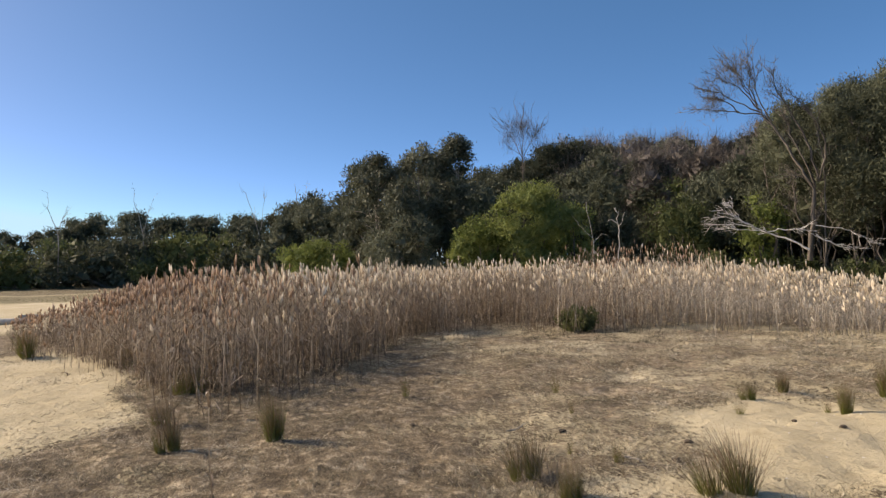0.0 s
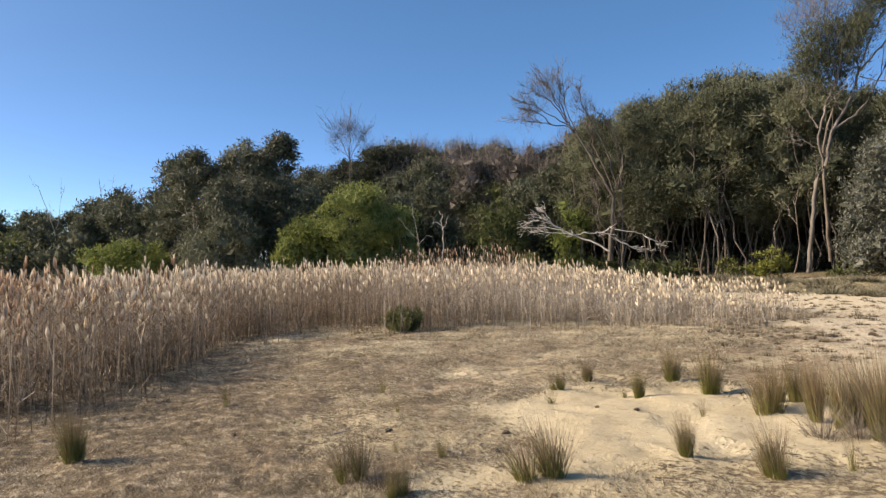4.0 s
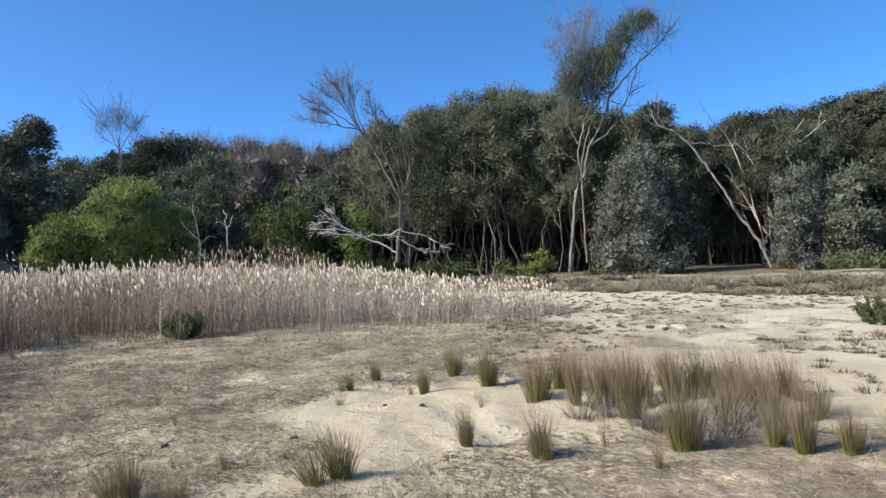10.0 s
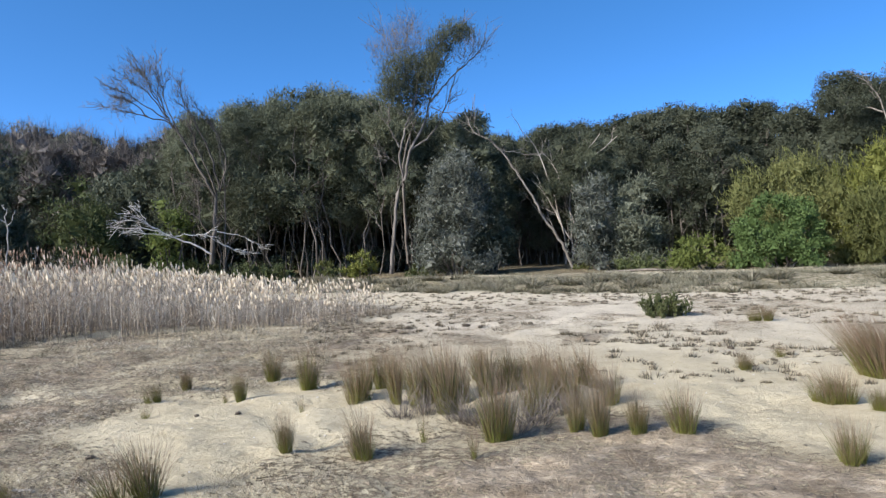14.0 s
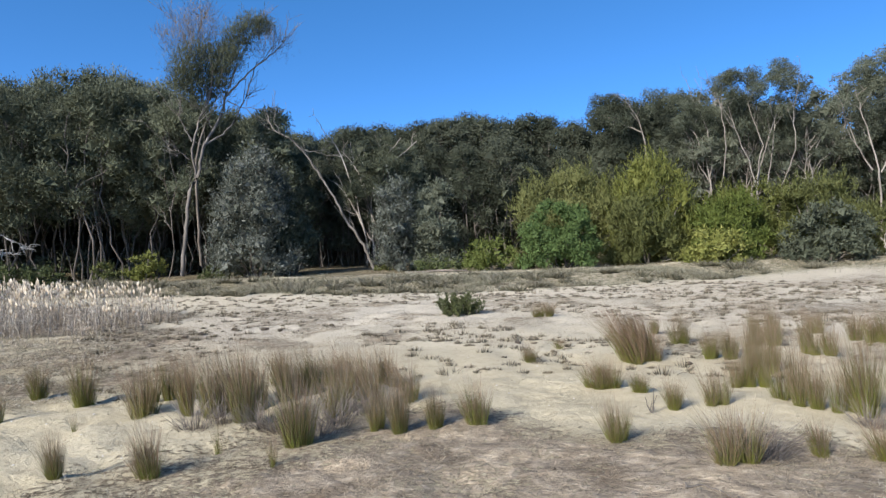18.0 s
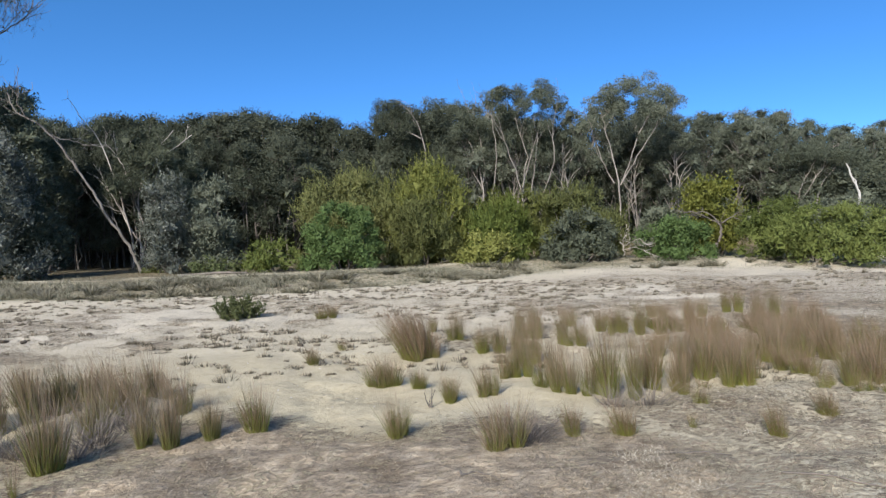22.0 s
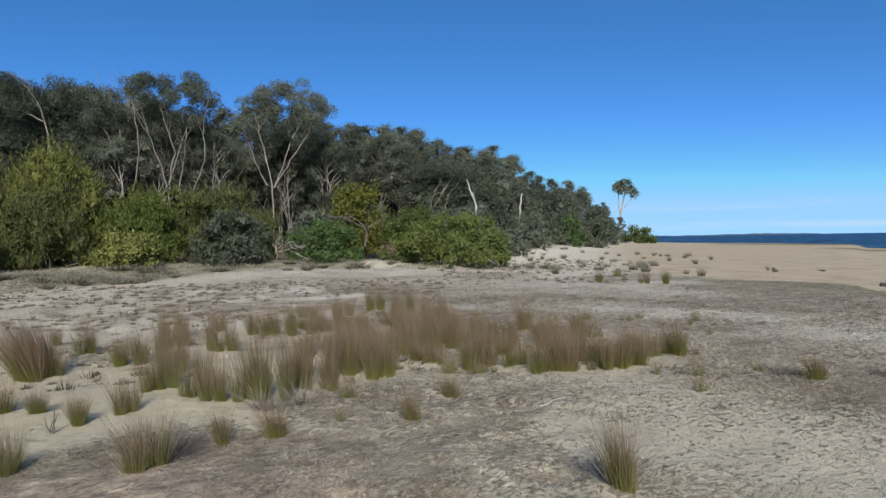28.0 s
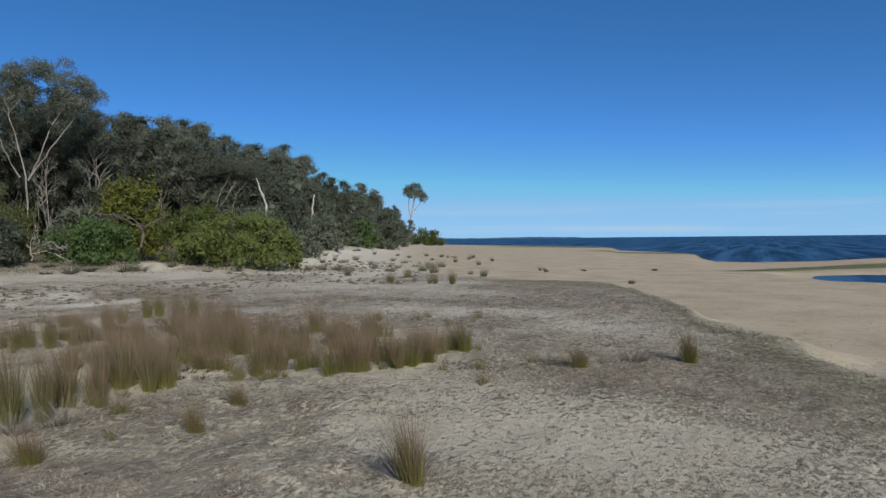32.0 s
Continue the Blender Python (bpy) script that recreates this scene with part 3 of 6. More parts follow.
def reed_front(az):
    return curve_of(az, (-34, 18), (-29, 15.3), (-25.2, 12.8), (-24.0, 10.7), (-18, 9.6), (-13.7, 10.2), (-6.7, 12.4), (-3, 16.5), (4, 19),
                    (10, 17.6), (19, 18.2), (28, 17.5), (36, 16.5), (43, 18))


def reed_back(az):
    return curve_of(az, (-34, 24), (-25, 30), (-10, 34), (5, 38), (14, 42), (22, 40), (28, 34), (36, 27), (43, 21))


def build_ground():
    az = np.concatenate([np.arange(-42, 172, 0.5), np.linspace(172, 318, 38)])
    r = np.concatenate([[0.05, 0.3, 0.8, 1.3], np.geomspace(1.8, 270, 350), np.geomspace(290, 4500, 22)])
    A, R = np.meshgrid(az, r)
    x, y = polar(A, R)
    z = height(x, y)
    g = Pieces()
    n, m = len(r), len(az)
    i, j = np.meshgrid(np.arange(n - 1), np.arange(m - 1), indexing="ij")
    quads = np.stack([i * m + j, (i + 1) * m + j, (i + 1) * m + j + 1, i * m + j + 1], -1).reshape(-1, 4)
    v = np.stack([x, y, z], -1).reshape(-1, 3)
    hub = np.array([[k, k + 1, m - 3 - k, m - 2 - k] for k in range((m - 4) // 2)])
    g.add(v, np.concatenate([quads[:, ::-1], hub[:, ::-1]]))
    mesh = g.mesh("ground", GROUND, True)
    for name, val in zip(("mat", "grey", "pale", "damp", "turf"), ground_cover(v[:, 0], v[:, 1])):
        mesh.attributes.new(name, "FLOAT", "POINT").data.foreach_set("value", np.asarray(val, np.float32))
    ob = new("ground", mesh)
    return tagged(ob, "pale shelly sand with mats of dry grass and grey litter", "ground", kind="structure")


def build_sea():
    p = Pieces()
    az, r = np.arange(118, 232, 2.0), np.geomspace(24, 4900, 24)
    A, R = np.meshgrid(az, r)
    x, y = polar(A, R)
    n, m = len(r), len(az)
    i, j = np.meshgrid(np.arange(n - 1), np.arange(m - 1), indexing="ij")
    p.add(np.stack([x, y, np.full(x.shape, -0.98)], -1), np.stack([i * m + j, (i + 1) * m + j, (i + 1) * m + j + 1, i * m + j + 1], -1))
    tagged(part("water", p, SEA), "dark blue choppy sea water with small white crests", "water", kind="structure")


def build_pool():
    """The shallow pool left on the beach."""
    p = Pieces()
    a = np.linspace(0, 2 * math.pi, 49)
    rows = []
    for k in (0.02, 0.4, 0.7, 0.95):
        x, y = polar(165 + 6.6 * k * np.cos(a) * (1 + 0.08 * np.sin(5 * a)), 37 + 5.2 * k * np.sin(a))
        rows.append(np.stack([x, y, np.full(49, -0.5)], -1))
    i, j = np.meshgrid(np.arange(3), np.arange(48), indexing="ij")
    p.add(np.concatenate(rows), np.stack([i * 49 + j, (i + 1) * 49 + j, (i + 1) * 49 + j + 1, i * 49 + j + 1], -1))
    tagged(part("water", p, SEA), "small ruffled tidal pool on the beach", "water", kind="structure")


def build_far_shore():
    """The low wooded coast on the horizon."""
    p = Pieces()
    rng = np.random.default_rng(5)
    az = np.linspace(126.5, 142.5, 90)
    top = (2.0 + 1.6 * grain(az * 2.1, az * 0, 4) + 2.5 * np.exp(-((az - 137.5) / 2.6) ** 2)) * smooth(142.5, 140.5, az) + 0.3
    rows = []
    for d, f in ((2900, 0.0), (2900, 1.0), (3000, 1.2), (3100, 0.0)):
        x, y = polar(az, d)
        rows.append(np.stack([x, y, -1.2 + top * f], -1))
    v = np.concatenate(rows)
    m = len(az)
    i, j = np.meshgrid(np.arange(3), np.arange(m - 1), indexing="ij")
    p.add(v, np.stack([i * m + j, (i + 1) * m + j, (i + 1) * m + j + 1, i * m + j + 1], -1))
    # blue of the distant haze is mixed into the woods' base colour
    mat_far, nodes, links, b = material("hazy_far_woods", 0.9, 0.1)
    tex = nodes.new("ShaderNodeTexCoord")
    links.new(ramp(nodes, links, noise_of(nodes, links, 0.02, 4, 0.6, tex.outputs["Object"]), (0.3, (0.05, 0.09, 0.13)), (0.7, (0.09, 0.13, 0.17))), b.inputs["Base Color"])
    tagged(part("far_shore", p, mat_far), "low wooded coast far across the water", "coast", kind="structure")


build_ground(), build_sea(), build_pool(), build_far_shore()


# ---- trees ----
def wander(rng, start, end, n, sway):
    t = np.linspace(0, 1, n)[:, None]
    p = np.asarray(start, float) * (1 - t) + np.asarray(end, float) * t
    j = np.cumsum(rng.normal(size=(n, 3)), 0)
    j = (j - t * j[-1]) * sway
    j[0] = 0
    return p + j


def tufts(crown, rng, centres, radii, density, leaf_len, leaf_w, up=0.25, out=0.5, flat=0.85, loose=0.22, core=True):
    """Rounded tufts of leaves: a shell of small leaves round large hidden triangles that block light."""
    c = np.asarray(centres, float).reshape(-1, 3)
    rad = np.broadcast_to(radii, len(c)).astype(float)
    k = np.repeat(np.arange(len(c)), np.maximum(12, density * rad ** 2).astype(int))
    n = len(k)
    d = rng.normal(size=(n, 3))
    d /= np.linalg.norm(d, axis=1)[:, None]
    d[:, 2] = np.where(rng.random(n) < 0.4, np.abs(d[:, 2]), d[:, 2])
    p = c[k] + d * (rad[k] * (1.0 + loose * rng.normal(size=n)))[:, None] * [1, 1, flat]
    way = out * d + rng.normal(size=(n, 3)) * 0.5 + [0, 0, up]
    crown.leaves(p, way, leaf_len * rng.uniform(0.6, 1.4, n), leaf_w * rng.uniform(0.6, 1.4, n), rng, d + [0, 0, 0.2], True)
    # large triangles added inside each tuft to stop light passing through
    if core:
        k = np.repeat(np.arange(len(c)), 7)
        n = len(k)
        p = c[k] + rng.normal(size=(n, 3)) * rad[k, None] * 0.22
        crown.leaves(p, rng.normal(size=(n, 3)), rad[k] * 0.8, rad[k] * 0.8, rng, None, True)


TOPS = {}


def crown_spots(rng, count, tall, half, low, point=3.0, belly=0.5, fill=0.25):
    """Places of the tufts in a crown: mostly at its outside, from low * tall to the top."""
    u = rng.random(count) ** 0.8
    w = half * (belly + (1 - belly) * np.sin(np.pi * np.clip(u, 0, 1) ** 0.9)) * np.sqrt(np.clip(1 - u ** point, 0, 1))
    q = np.where(rng.random(count) < fill, rng.random(count) ** 0.5, rng.uniform(0.78, 1.0, count))
    a = rng.uniform(0, 2 * math.pi, count)
    return np.stack([np.cos(a) * w * q, np.sin(a) * w * q, tall * (low + (1 - low) * u)], 1)


def make_tree(name, label, seed, tall, half, low, leaf, bark, lumps=24, size=(0.5, 0.9), density=330, leaf_len=0.24, leaf_w=0.1, stems=1, girth=0.1, base=0.3, sway=0.06,
              group="", category="tree", up=0.25, flat=0.85, point=3.0, belly=0.5, fill=0.25, limb=1.0, loose=0.22, lift=0.4):
    """A tree: slender stems that fork into limbs, each carrying tufts of leaves."""
    rng = np.random.default_rng(seed)
    root = thing(name, label, category, group)
    wood, crown = Pieces(), Pieces()
    c = crown_spots(rng, lumps, tall, half, low, point, belly, fill)
    rad = rng.uniform(size[0], size[1], lumps)
    order = np.argsort(-c[:, 2])
    paths = []
    for s in range(stems):
        a = 2 * math.pi * (s + rng.random()) / stems
        foot = np.array([math.cos(a), math.sin(a), 0]) * (base * rng.uniform(0.3, 1) if stems > 1 else 0) - [0, 0, 0.3]
        top = c[order[s % max(1, lumps // 3)]]
        path = wander(rng, foot, top, 10, sway * tall / 7)
        wood.tube(path, girth * rng.uniform(0.7, 1.1) * np.linspace(1.1, 0.18, 10), 6)
        paths.append(path)
    joints = np.concatenate(paths)
    for e in c:
        under = joints[joints[:, 2] < max(e[2] - lift * np.hypot(e[0], e[1]) - 0.2, tall * 0.15)]
        if not len(under):
            continue
        o = under[np.argmin(np.linalg.norm(under - e, axis=1))]
        wood.tube(wander(rng, o, e, 5, 0.05 * np.linalg.norm(e - o)), limb * np.linspace(0.045, 0.014, 5), 4)
    part("trunk", wood, bark, root, round_look=True)
    tufts(crown, rng, c, rad, density, leaf_len, leaf_w, up, 0.5, flat, loose)
    TOPS[root.name] = float(np.percentile(np.concatenate(crown.v)[:, 2], 99.6))
    part("crown", crown, leaf, root)
    return root


def make_shrub(name, label, seed, wide, tall, leaf, density=420, leaf_len=0.15, leaf_w=0.06, lumps=26, bark=None, group="", category="shrub", up=0.35, deep=None, shoots=0,
               square=0.75, size=0.15, loose=0.2, low=0.05):
    """A dome of leafy tufts on a fan of stems; square below 1 makes steeper sides."""
    rng = np.random.default_rng(seed)
    root = thing(name, label, category, group)
    crown = Pieces()
    deep = wide if deep is None else deep
    ph = np.arcsin(rng.uniform(0.0, 1.0, lumps) ** (0.9 / square))
    th = rng.uniform(0, 2 * math.pi, lumps)
    rad = size * (wide * tall) ** 0.5 * rng.uniform(0.6, 1.25, lumps)
    k = rng.uniform(0.86, 1.03, lumps)
    k[: lumps // 6] *= 0.6
    across = np.cos(ph) ** square * k
    c = np.stack([np.cos(th) * across * np.maximum(wide / 2 - rad * 0.8, 0.1), np.sin(th) * across * np.maximum(deep / 2 - rad * 0.8, 0.1),
                  np.maximum(np.sin(ph) ** square * k * np.maximum(tall - rad * 0.9, 0.1), np.maximum(rad * 0.55, low * tall))], 1)
    for e in c[lumps // 4: lumps // 4 + (7 if wide > 2 else 4)] * 0.85:
        wood = Pieces()
        wood.tube(wander(rng, [e[0] * 0.1, e[1] * 0.1, -0.2], e, 6, 0.05), np.linspace(0.05, 0.012, 6) * (0.5 + tall / 4), 5)
        part("stem", wood, bark or DARK_BARK, root, round_look=True)
    tufts(crown, rng, c, rad, density, leaf_len, leaf_w, up, 0.5, 0.9, loose)
    # unseen large triangles in the middle of the dome keep its gaps dark
    inner_blockers = rng.uniform(-1, 1, size=(60, 3)) * [wide * 0.2, deep * 0.2, tall * 0.2] + [0, 0, tall * 0.34]
    crown.leaves(inner_blockers, rng.normal(size=(60, 3)), 0.14 * min(wide, tall), 0.14 * min(wide, tall), rng, None, True)
    for i in rng.integers(0, lumps, shoots):
        n = 34
        o = c[i] + rng.normal(size=3) * rad[i] * [0.7, 0.7, 0.25]
        lean = np.array([rng.normal() * 0.28, rng.normal() * 0.28, 1.0]) * (rad[i] * 0.8 + 0.10 * tall * rng.uniform(0.5, 1.4))
        q = o + rng.random(n)[:, None] * lean + rng.normal(size=(n, 3)) * 0.07
        crown.leaves(q, rng.normal(size=(n, 3)) * 0.35 + lean, 1.2 * leaf_len, 1.0 * leaf_w, rng, q - o + [-0.6, 0, 0.3], True)
    part("foliage", crown, leaf, root)
    return root


def place(ob, az, r, turn=0.0, wide=1.0, tall=1.0, sink=0.05, deep=None):
    ob.matrix_basis = stand(az, r, wide, tall, turn, sink, deep)
    return ob


laid = set()


def lay(ob, m):
    """The thing itself at its first place, copies of it after that."""
    if ob.name not in laid:
        laid.add(ob.name)
        ob.matrix_basis = m
        return ob
    return copy_thing(ob, m @ Matrix.Diagonal((1 / ob.scale[0], 1 / ob.scale[1], 1 / ob.scale[2], 1)))


def top_at(elevation, az, r):
    """Height above the ground there of what reaches that elevation."""
    return EYE + r * math.tan(radians(elevation)) - spot(az, r).z


def skyline(az):
    west = ((-46, 4), (-33.5, 4.1), (-32.5, 3.6), (-31, 4.7), (-29, 5.2), (-24.7, 5.3), (-22, 4.9), (-14.8, 5.3), (-13.9, 6.6), (-10.2, 6.8), (-8.4, 7.2), (-7.8, 9.2), (-4.8, 10.2),
            (-1.9, 11.2), (1.5, 11.7), (2.4, 11.1), (2.8, 9.4), (4.6, 9.6), (5.4, 10.3), (8.8, 10.8), (12.1, 11.2), (15.8, 10.7), (19.7, 11.1), (23.2, 10.4), (24.2, 11.3), (27, 12.2),
            (29.5, 13.0), (31.9, 13.3), (33.8, 13.9), (36.1, 14.3), (39.2, 14.8), (42, 14.0), (45, 13.2), (48.3, 11.9), (50.6, 12.1))
    east = ((51.5, 12.2), (52.4, 11.4), (53.0, 10.2), (55.1, 10.3), (57.9, 11.5), (59.4, 10.8), (62, 11.4), (66.5, 11.8), (69.5, 11.3), (72, 11.8), (75.2, 10.9), (76.9, 10.3), (77.3, 12.1),
            (78.6, 12.5), (80.2, 11.5), (81.2, 11.3), (82.9, 12.0), (84.8, 12.3), (86.7, 12.9), (90, 13.1), (92.2, 12.9), (93.4, 11.7), (95.5, 12.2), (98.4, 13.2), (99.2, 12.1), (101.4, 12.2),
            (102.5, 11.5), (103.0, 9.6), (106, 9.8), (109, 9.6), (111, 8.6), (113.2, 7.8), (115, 8.1), (116.5, 7.5), (118.7, 7.1), (119.6, 5.8), (120.6, 5.0), (123, 4.5), (125.3, 3.7), (125.8, 2.7), (127.2, 2.2), (128, 0.8))
    return float(curve_of(az, *west, *east))


def forest(kinds, seed, az0, az1, step, ahead, deep, low=0.9, high=1.0, wide=1.0, narrow=1.2, gap=None):
    """A belt of trees behind the wood's edge whose tops keep to the skyline; the lowest point of the skyline within narrow degrees counts."""
    rng = np.random.default_rng(seed)
    az, i = az0, 0
    while az < az1:
        a = az + rng.uniform(-0.3, 0.3) * step
        r = float(wood_line(a)) + ahead + rng.uniform(0, deep)
        ob = kinds[i % len(kinds)]
        level = min(skyline(a + s * narrow) for s in (-1, -0.5, 0, 0.5, 1))
        tall = top_at((level + 0.25) * rng.uniform(low, high), a, r) / TOPS[ob.name if ob.name in TOPS else ob.name.split(".")[0]]
        w = wide * min(tall, 1.15) * rng.uniform(0.95, 1.2)
        lay(ob, stand(a, r, w, tall, rng.uniform(0, 360), 0.1))
        az, i = az + step, i + 1
        if gap and gap[0] < az < gap[1]:
            az = gap[1]


def scatter(kinds, rows, seed):
    """Copies at rows of (bearing, distance, size)."""
    rng = np.random.default_rng(seed)
    for i, (az, r, s) in enumerate(rows):
        lay(kinds[i % len(kinds)], stand(az, r, s * rng.uniform(0.9, 1.2), s * rng.uniform(0.88, 1.05), rng.uniform(0, 360), 0.1))


TEATREE = [make_tree("forest_tree", "dark grey-green coastal tree with several bare grey stems", 100 + i, 11.0, 2.0, 0.30, TEATREE_LEAF, STEM_BARK, 34, (0.45, 0.85), 800, 0.19, 0.05,
                     group="woodland trees", stems=4, girth=0.056, base=1.5, sway=0.16, up=0.55, flat=1.15, point=4, belly=0.5, limb=0.8, loose=0.24) for i in range(6)]
DOME = [make_tree("domed_tree", "dense grey-green coastal tree with a rounded billowing crown", 150 + i, 10.0, 2.3, 0.22, DOME_LEAF, STEM_BARK, 34, (0.55, 1.0), 520, 0.16, 0.07,
                  group="domed woodland trees", stems=3, girth=0.085, base=0.8, up=0.2, point=2.6, belly=0.6, fill=0.2) for i in range(5)]
GUM = [make_tree("gum_tree", "grey-green gum tree with pale crooked trunks", 200 + i, 11.0, 2.0, 0.44, EUC_LEAF, GUM_BARK, 36, (0.38, 0.82), 700, 0.15, 0.055,
                 group="gum trees", stems=3, girth=0.085, base=0.8, sway=0.12, up=-0.1, flat=0.75, point=3.5, belly=0.5, limb=1.3, lift=0.9) for i in range(6)]
DENSE = [make_tree("woodland_tree", "dense dark olive tree, leafy almost to the ground", 300 + i, 10.0, 2.8, 0.08, FOREST_LEAF, DARK_BARK, 34, (0.8, 1.4), 130, 0.27, 0.13,
                   group="background trees", girth=0.16, point=2.6, belly=0.7) for i in range(4)]
FAR = [make_tree("far_tree", "dark green tree in the far wood", 350 + i, 9.0, 3.0, 0.10, FOREST_LEAF, DARK_BARK, 32, (0.7, 1.3), 150, 0.32, 0.14,
                 group="trees of the far wood", girth=0.16, point=2.4, belly=0.7) for i in range(4)]
TWIGGY = [make_tree("twiggy_tree", "leafless grey-brown tree of fine twigs", 400 + i, 9.0, 1.8, 0.35, TWIG_LEAF, DARK_BARK, 20, (0.6, 1.0), 150, 0.75, 0.022,
                    group="bare trees on the rise", stems=3, girth=0.07, base=0.4, up=1.0, flat=1.2) for i in range(3)]
UNDER = [make_shrub("dark_thicket", "shaded dark undergrowth inside the wood", 500 + i, 4.6, 3.4, FOREST_LEAF, 50, 0.44, 0.2, lumps=20, group="undergrowth inside the wood", deep=2.5) for i in range(2)]

# the far wood and the rise behind the reeds
forest(FAR, 7, -46, -8, 1.7, 0, 7, 0.78, 1.0)
forest(FAR, 17, -46, -6, 2.1, 9, 5, 0.9, 1.02)
forest(DENSE, 10, -8, 27, 2.2, 4, 4, 0.66, 0.86)
forest(DENSE, 22, -8, 27, 2.4, 12, 5, 0.84, 0.97)
forest(DOME, 23, 3, 15, 2.2, 8, 4, 0.88, 1.0)
forest(DOME, 29, 15, 27, 2.2, 8, 4, 0.74, 0.9)
forest(TWIGGY, 9, 9, 26, 1.1, 10, 8, 0.96, 1.03)
forest(TWIGGY, 19, 13, 26, 1.2, 5, 4, 0.80, 0.96)
# the stemmed wood
forest(TEATREE, 3, 27.5, 62, 1.55, 1, 4, 0.80, 0.98, gap=(52.4, 58.6))
forest(TEATREE, 4, 27, 56, 1.7, 6, 3, 0.95, 1.0, narrow=0.8)
forest(DENSE, 15, 26, 62, 2.3, 11, 2, 0.45, 0.62, gap=(53, 57.5))
forest(DENSE, 1, 26, 62, 2.5, 14, 5, 0.86, 0.95)
# the billowing wood behind the thicket
forest(DOME, 21, 54, 84, 2.1, 4, 3, 0.62, 0.84)
forest(DOME, 24, 53, 84, 1.6, 9, 4, 0.93, 1.0, narrow=0.9)
forest(DENSE, 28, 58, 86, 1.9, 16, 4, 0.82, 0.94)
forest(DENSE, 18, 58, 118, 2.4, 13, 4, 0.55, 0.80)
# the gum wood
forest(GUM, 5, 82, 103, 1.9, 4, 6, 0.66, 0.86)
forest(GUM, 25, 103, 119, 1.9, 4, 6, 0.84, 1.0)
forest(GUM, 26, 82, 103, 1.4, 9, 7, 0.80, 0.97, narrow=0.8)
forest(GUM, 6, 103, 127, 1.4, 11, 8, 0.98, 1.06, narrow=0.6)
forest(DENSE, 20, 82, 122, 2.2, 20, 5, 0.62, 0.82)
forest(DENSE, 27, 82, 106, 2.0, 9, 3, 0.42, 0.58)
forest(DENSE, 14, 111, 127.2, 1.2, 1, 8, 0.62, 0.86)
forest(FAR, 16, 118.5, 127.0, 0.9, 1, 6, 0.82, 0.99)
scatter(UNDER, [(27 + 1.55 * i, float(wood_line(27 + 1.55 * i)) + 10 + 3 * (i % 3) + (9 if 50.5 < 27 + 1.55 * i < 58 else 0), 0.9 + 0.25 * (i % 2)) for i in range(36)] +
        [(64 + 2.0 * i, float(wood_line(64 + 2.0 * i)) + 11 + 3 * (i % 3), 1.0 + 0.25 * (i % 2)) for i in range(31)] +
        [(-45 + 2.2 * i, float(wood_line(-45 + 2.2 * i)) - 3 + 4 * (i % 2), 1.15 + 0.3 * (i % 3)) for i in range(17)] +
        [(30.5 + 3.1 * i, float(wood_line(30.5 + 3.1 * i)) + 2.5 + 1.7 * (i % 3), 0.42 + 0.16 * (i % 3)) for i in range(7)], 17)


# ---- trees and shrubs that stand out ----
def sized_shrub(name, label, seed, az, r, az_wide, top_el, leaf, density=420, leaf_len=0.15, leaf_w=0.06, **more):
    wide = 2 * r * math.tan(radians(az_wide / 2))
    ob = make_shrub(name, label, seed, wide, top_at(top_el, az, r), leaf, density, leaf_len, leaf_w, **more)
    return place(ob, az, r, AXIS - az)


def sized_tree(name, label, seed, az, r, top_el, half, low, leaf, bark, **more):
    ob = make_tree(name, label, seed, top_at(top_el, az, r) - 0.4, half, low, leaf, bark, **more)
    return place(ob, az, r, AXIS - az)


# gums and bright green wattles behind the reeds
for az, r, el, half, low, seed, label in ((-5.6, 52, 10.0, 2.6, 0.30, 21, "broad grey-green gum tree with shiny drooping leaves"), (-1.6, 51, 11.0, 2.4, 0.30, 22, "tall grey-green gum tree with shiny drooping leaves"),
                                          (1.2, 50, 11.6, 1.6, 0.25, 27, "narrow tall gum tree at the end of its clump"), (-3.4, 49, 8.0, 2.6, 0.12, 20, "leafy gum tree before the taller ones")):
    sized_tree("gum_tree", label, seed, az, r, el, half, low, EUC_LEAF, PALE_BARK, lumps=38, size=(0.5, 1.0), density=400, leaf_len=0.26, leaf_w=0.10, stems=2, girth=0.12, up=-0.2, flat=0.8, belly=0.65, point=2.6)
sized_shrub("grey_shrub", "grey-green shrub at the wood's foot", 28, -3.0, 46.5, 8.4, 5.2, FOREST_LEAF, 330, 0.2, 0.08, lumps=34, deep=4)
sized_shrub("grey_shrub", "dark grey-green tree between gum and wattle", 33, 3.4, 49, 4.6, 8.6, FOREST_LEAF, 260, 0.24, 0.09, lumps=30, deep=4, square=0.6)
sized_shrub("grey_shrub", "dark grey-green shrub among the bare trees", 29, 13.0, 49, 8.0, 8.0, FOREST_LEAF, 260, 0.24, 0.09, lumps=36, deep=5)
sized_shrub("grey_shrub", "dark olive tree among the bare trees", 30, 22.4, 50, 7.0, 8.8, FOREST_LEAF, 260, 0.26, 0.09, lumps=36, deep=5)
sized_shrub("wattle_tree", "rounded bright green wattle behind the reeds", 23, 6.8, 45, 8.6, 8.1, WATTLE_LEAF, 420, 0.2, 0.08, lumps=64, deep=5, size=0.12)
sized_shrub("wattle_tree", "lower shoulder of bright green wattle", 46, 3.4, 44.5, 6.0, 5.4, WATTLE_LEAF, 420, 0.22, 0.09, lumps=26, deep=4)
sized_shrub("wattle_tree", "bright green wattle against the bare trees", 47, 11.2, 46.0, 4.2, 6.6, WATTLE_LEAF, 380, 0.22, 0.09, lumps=18, deep=3)
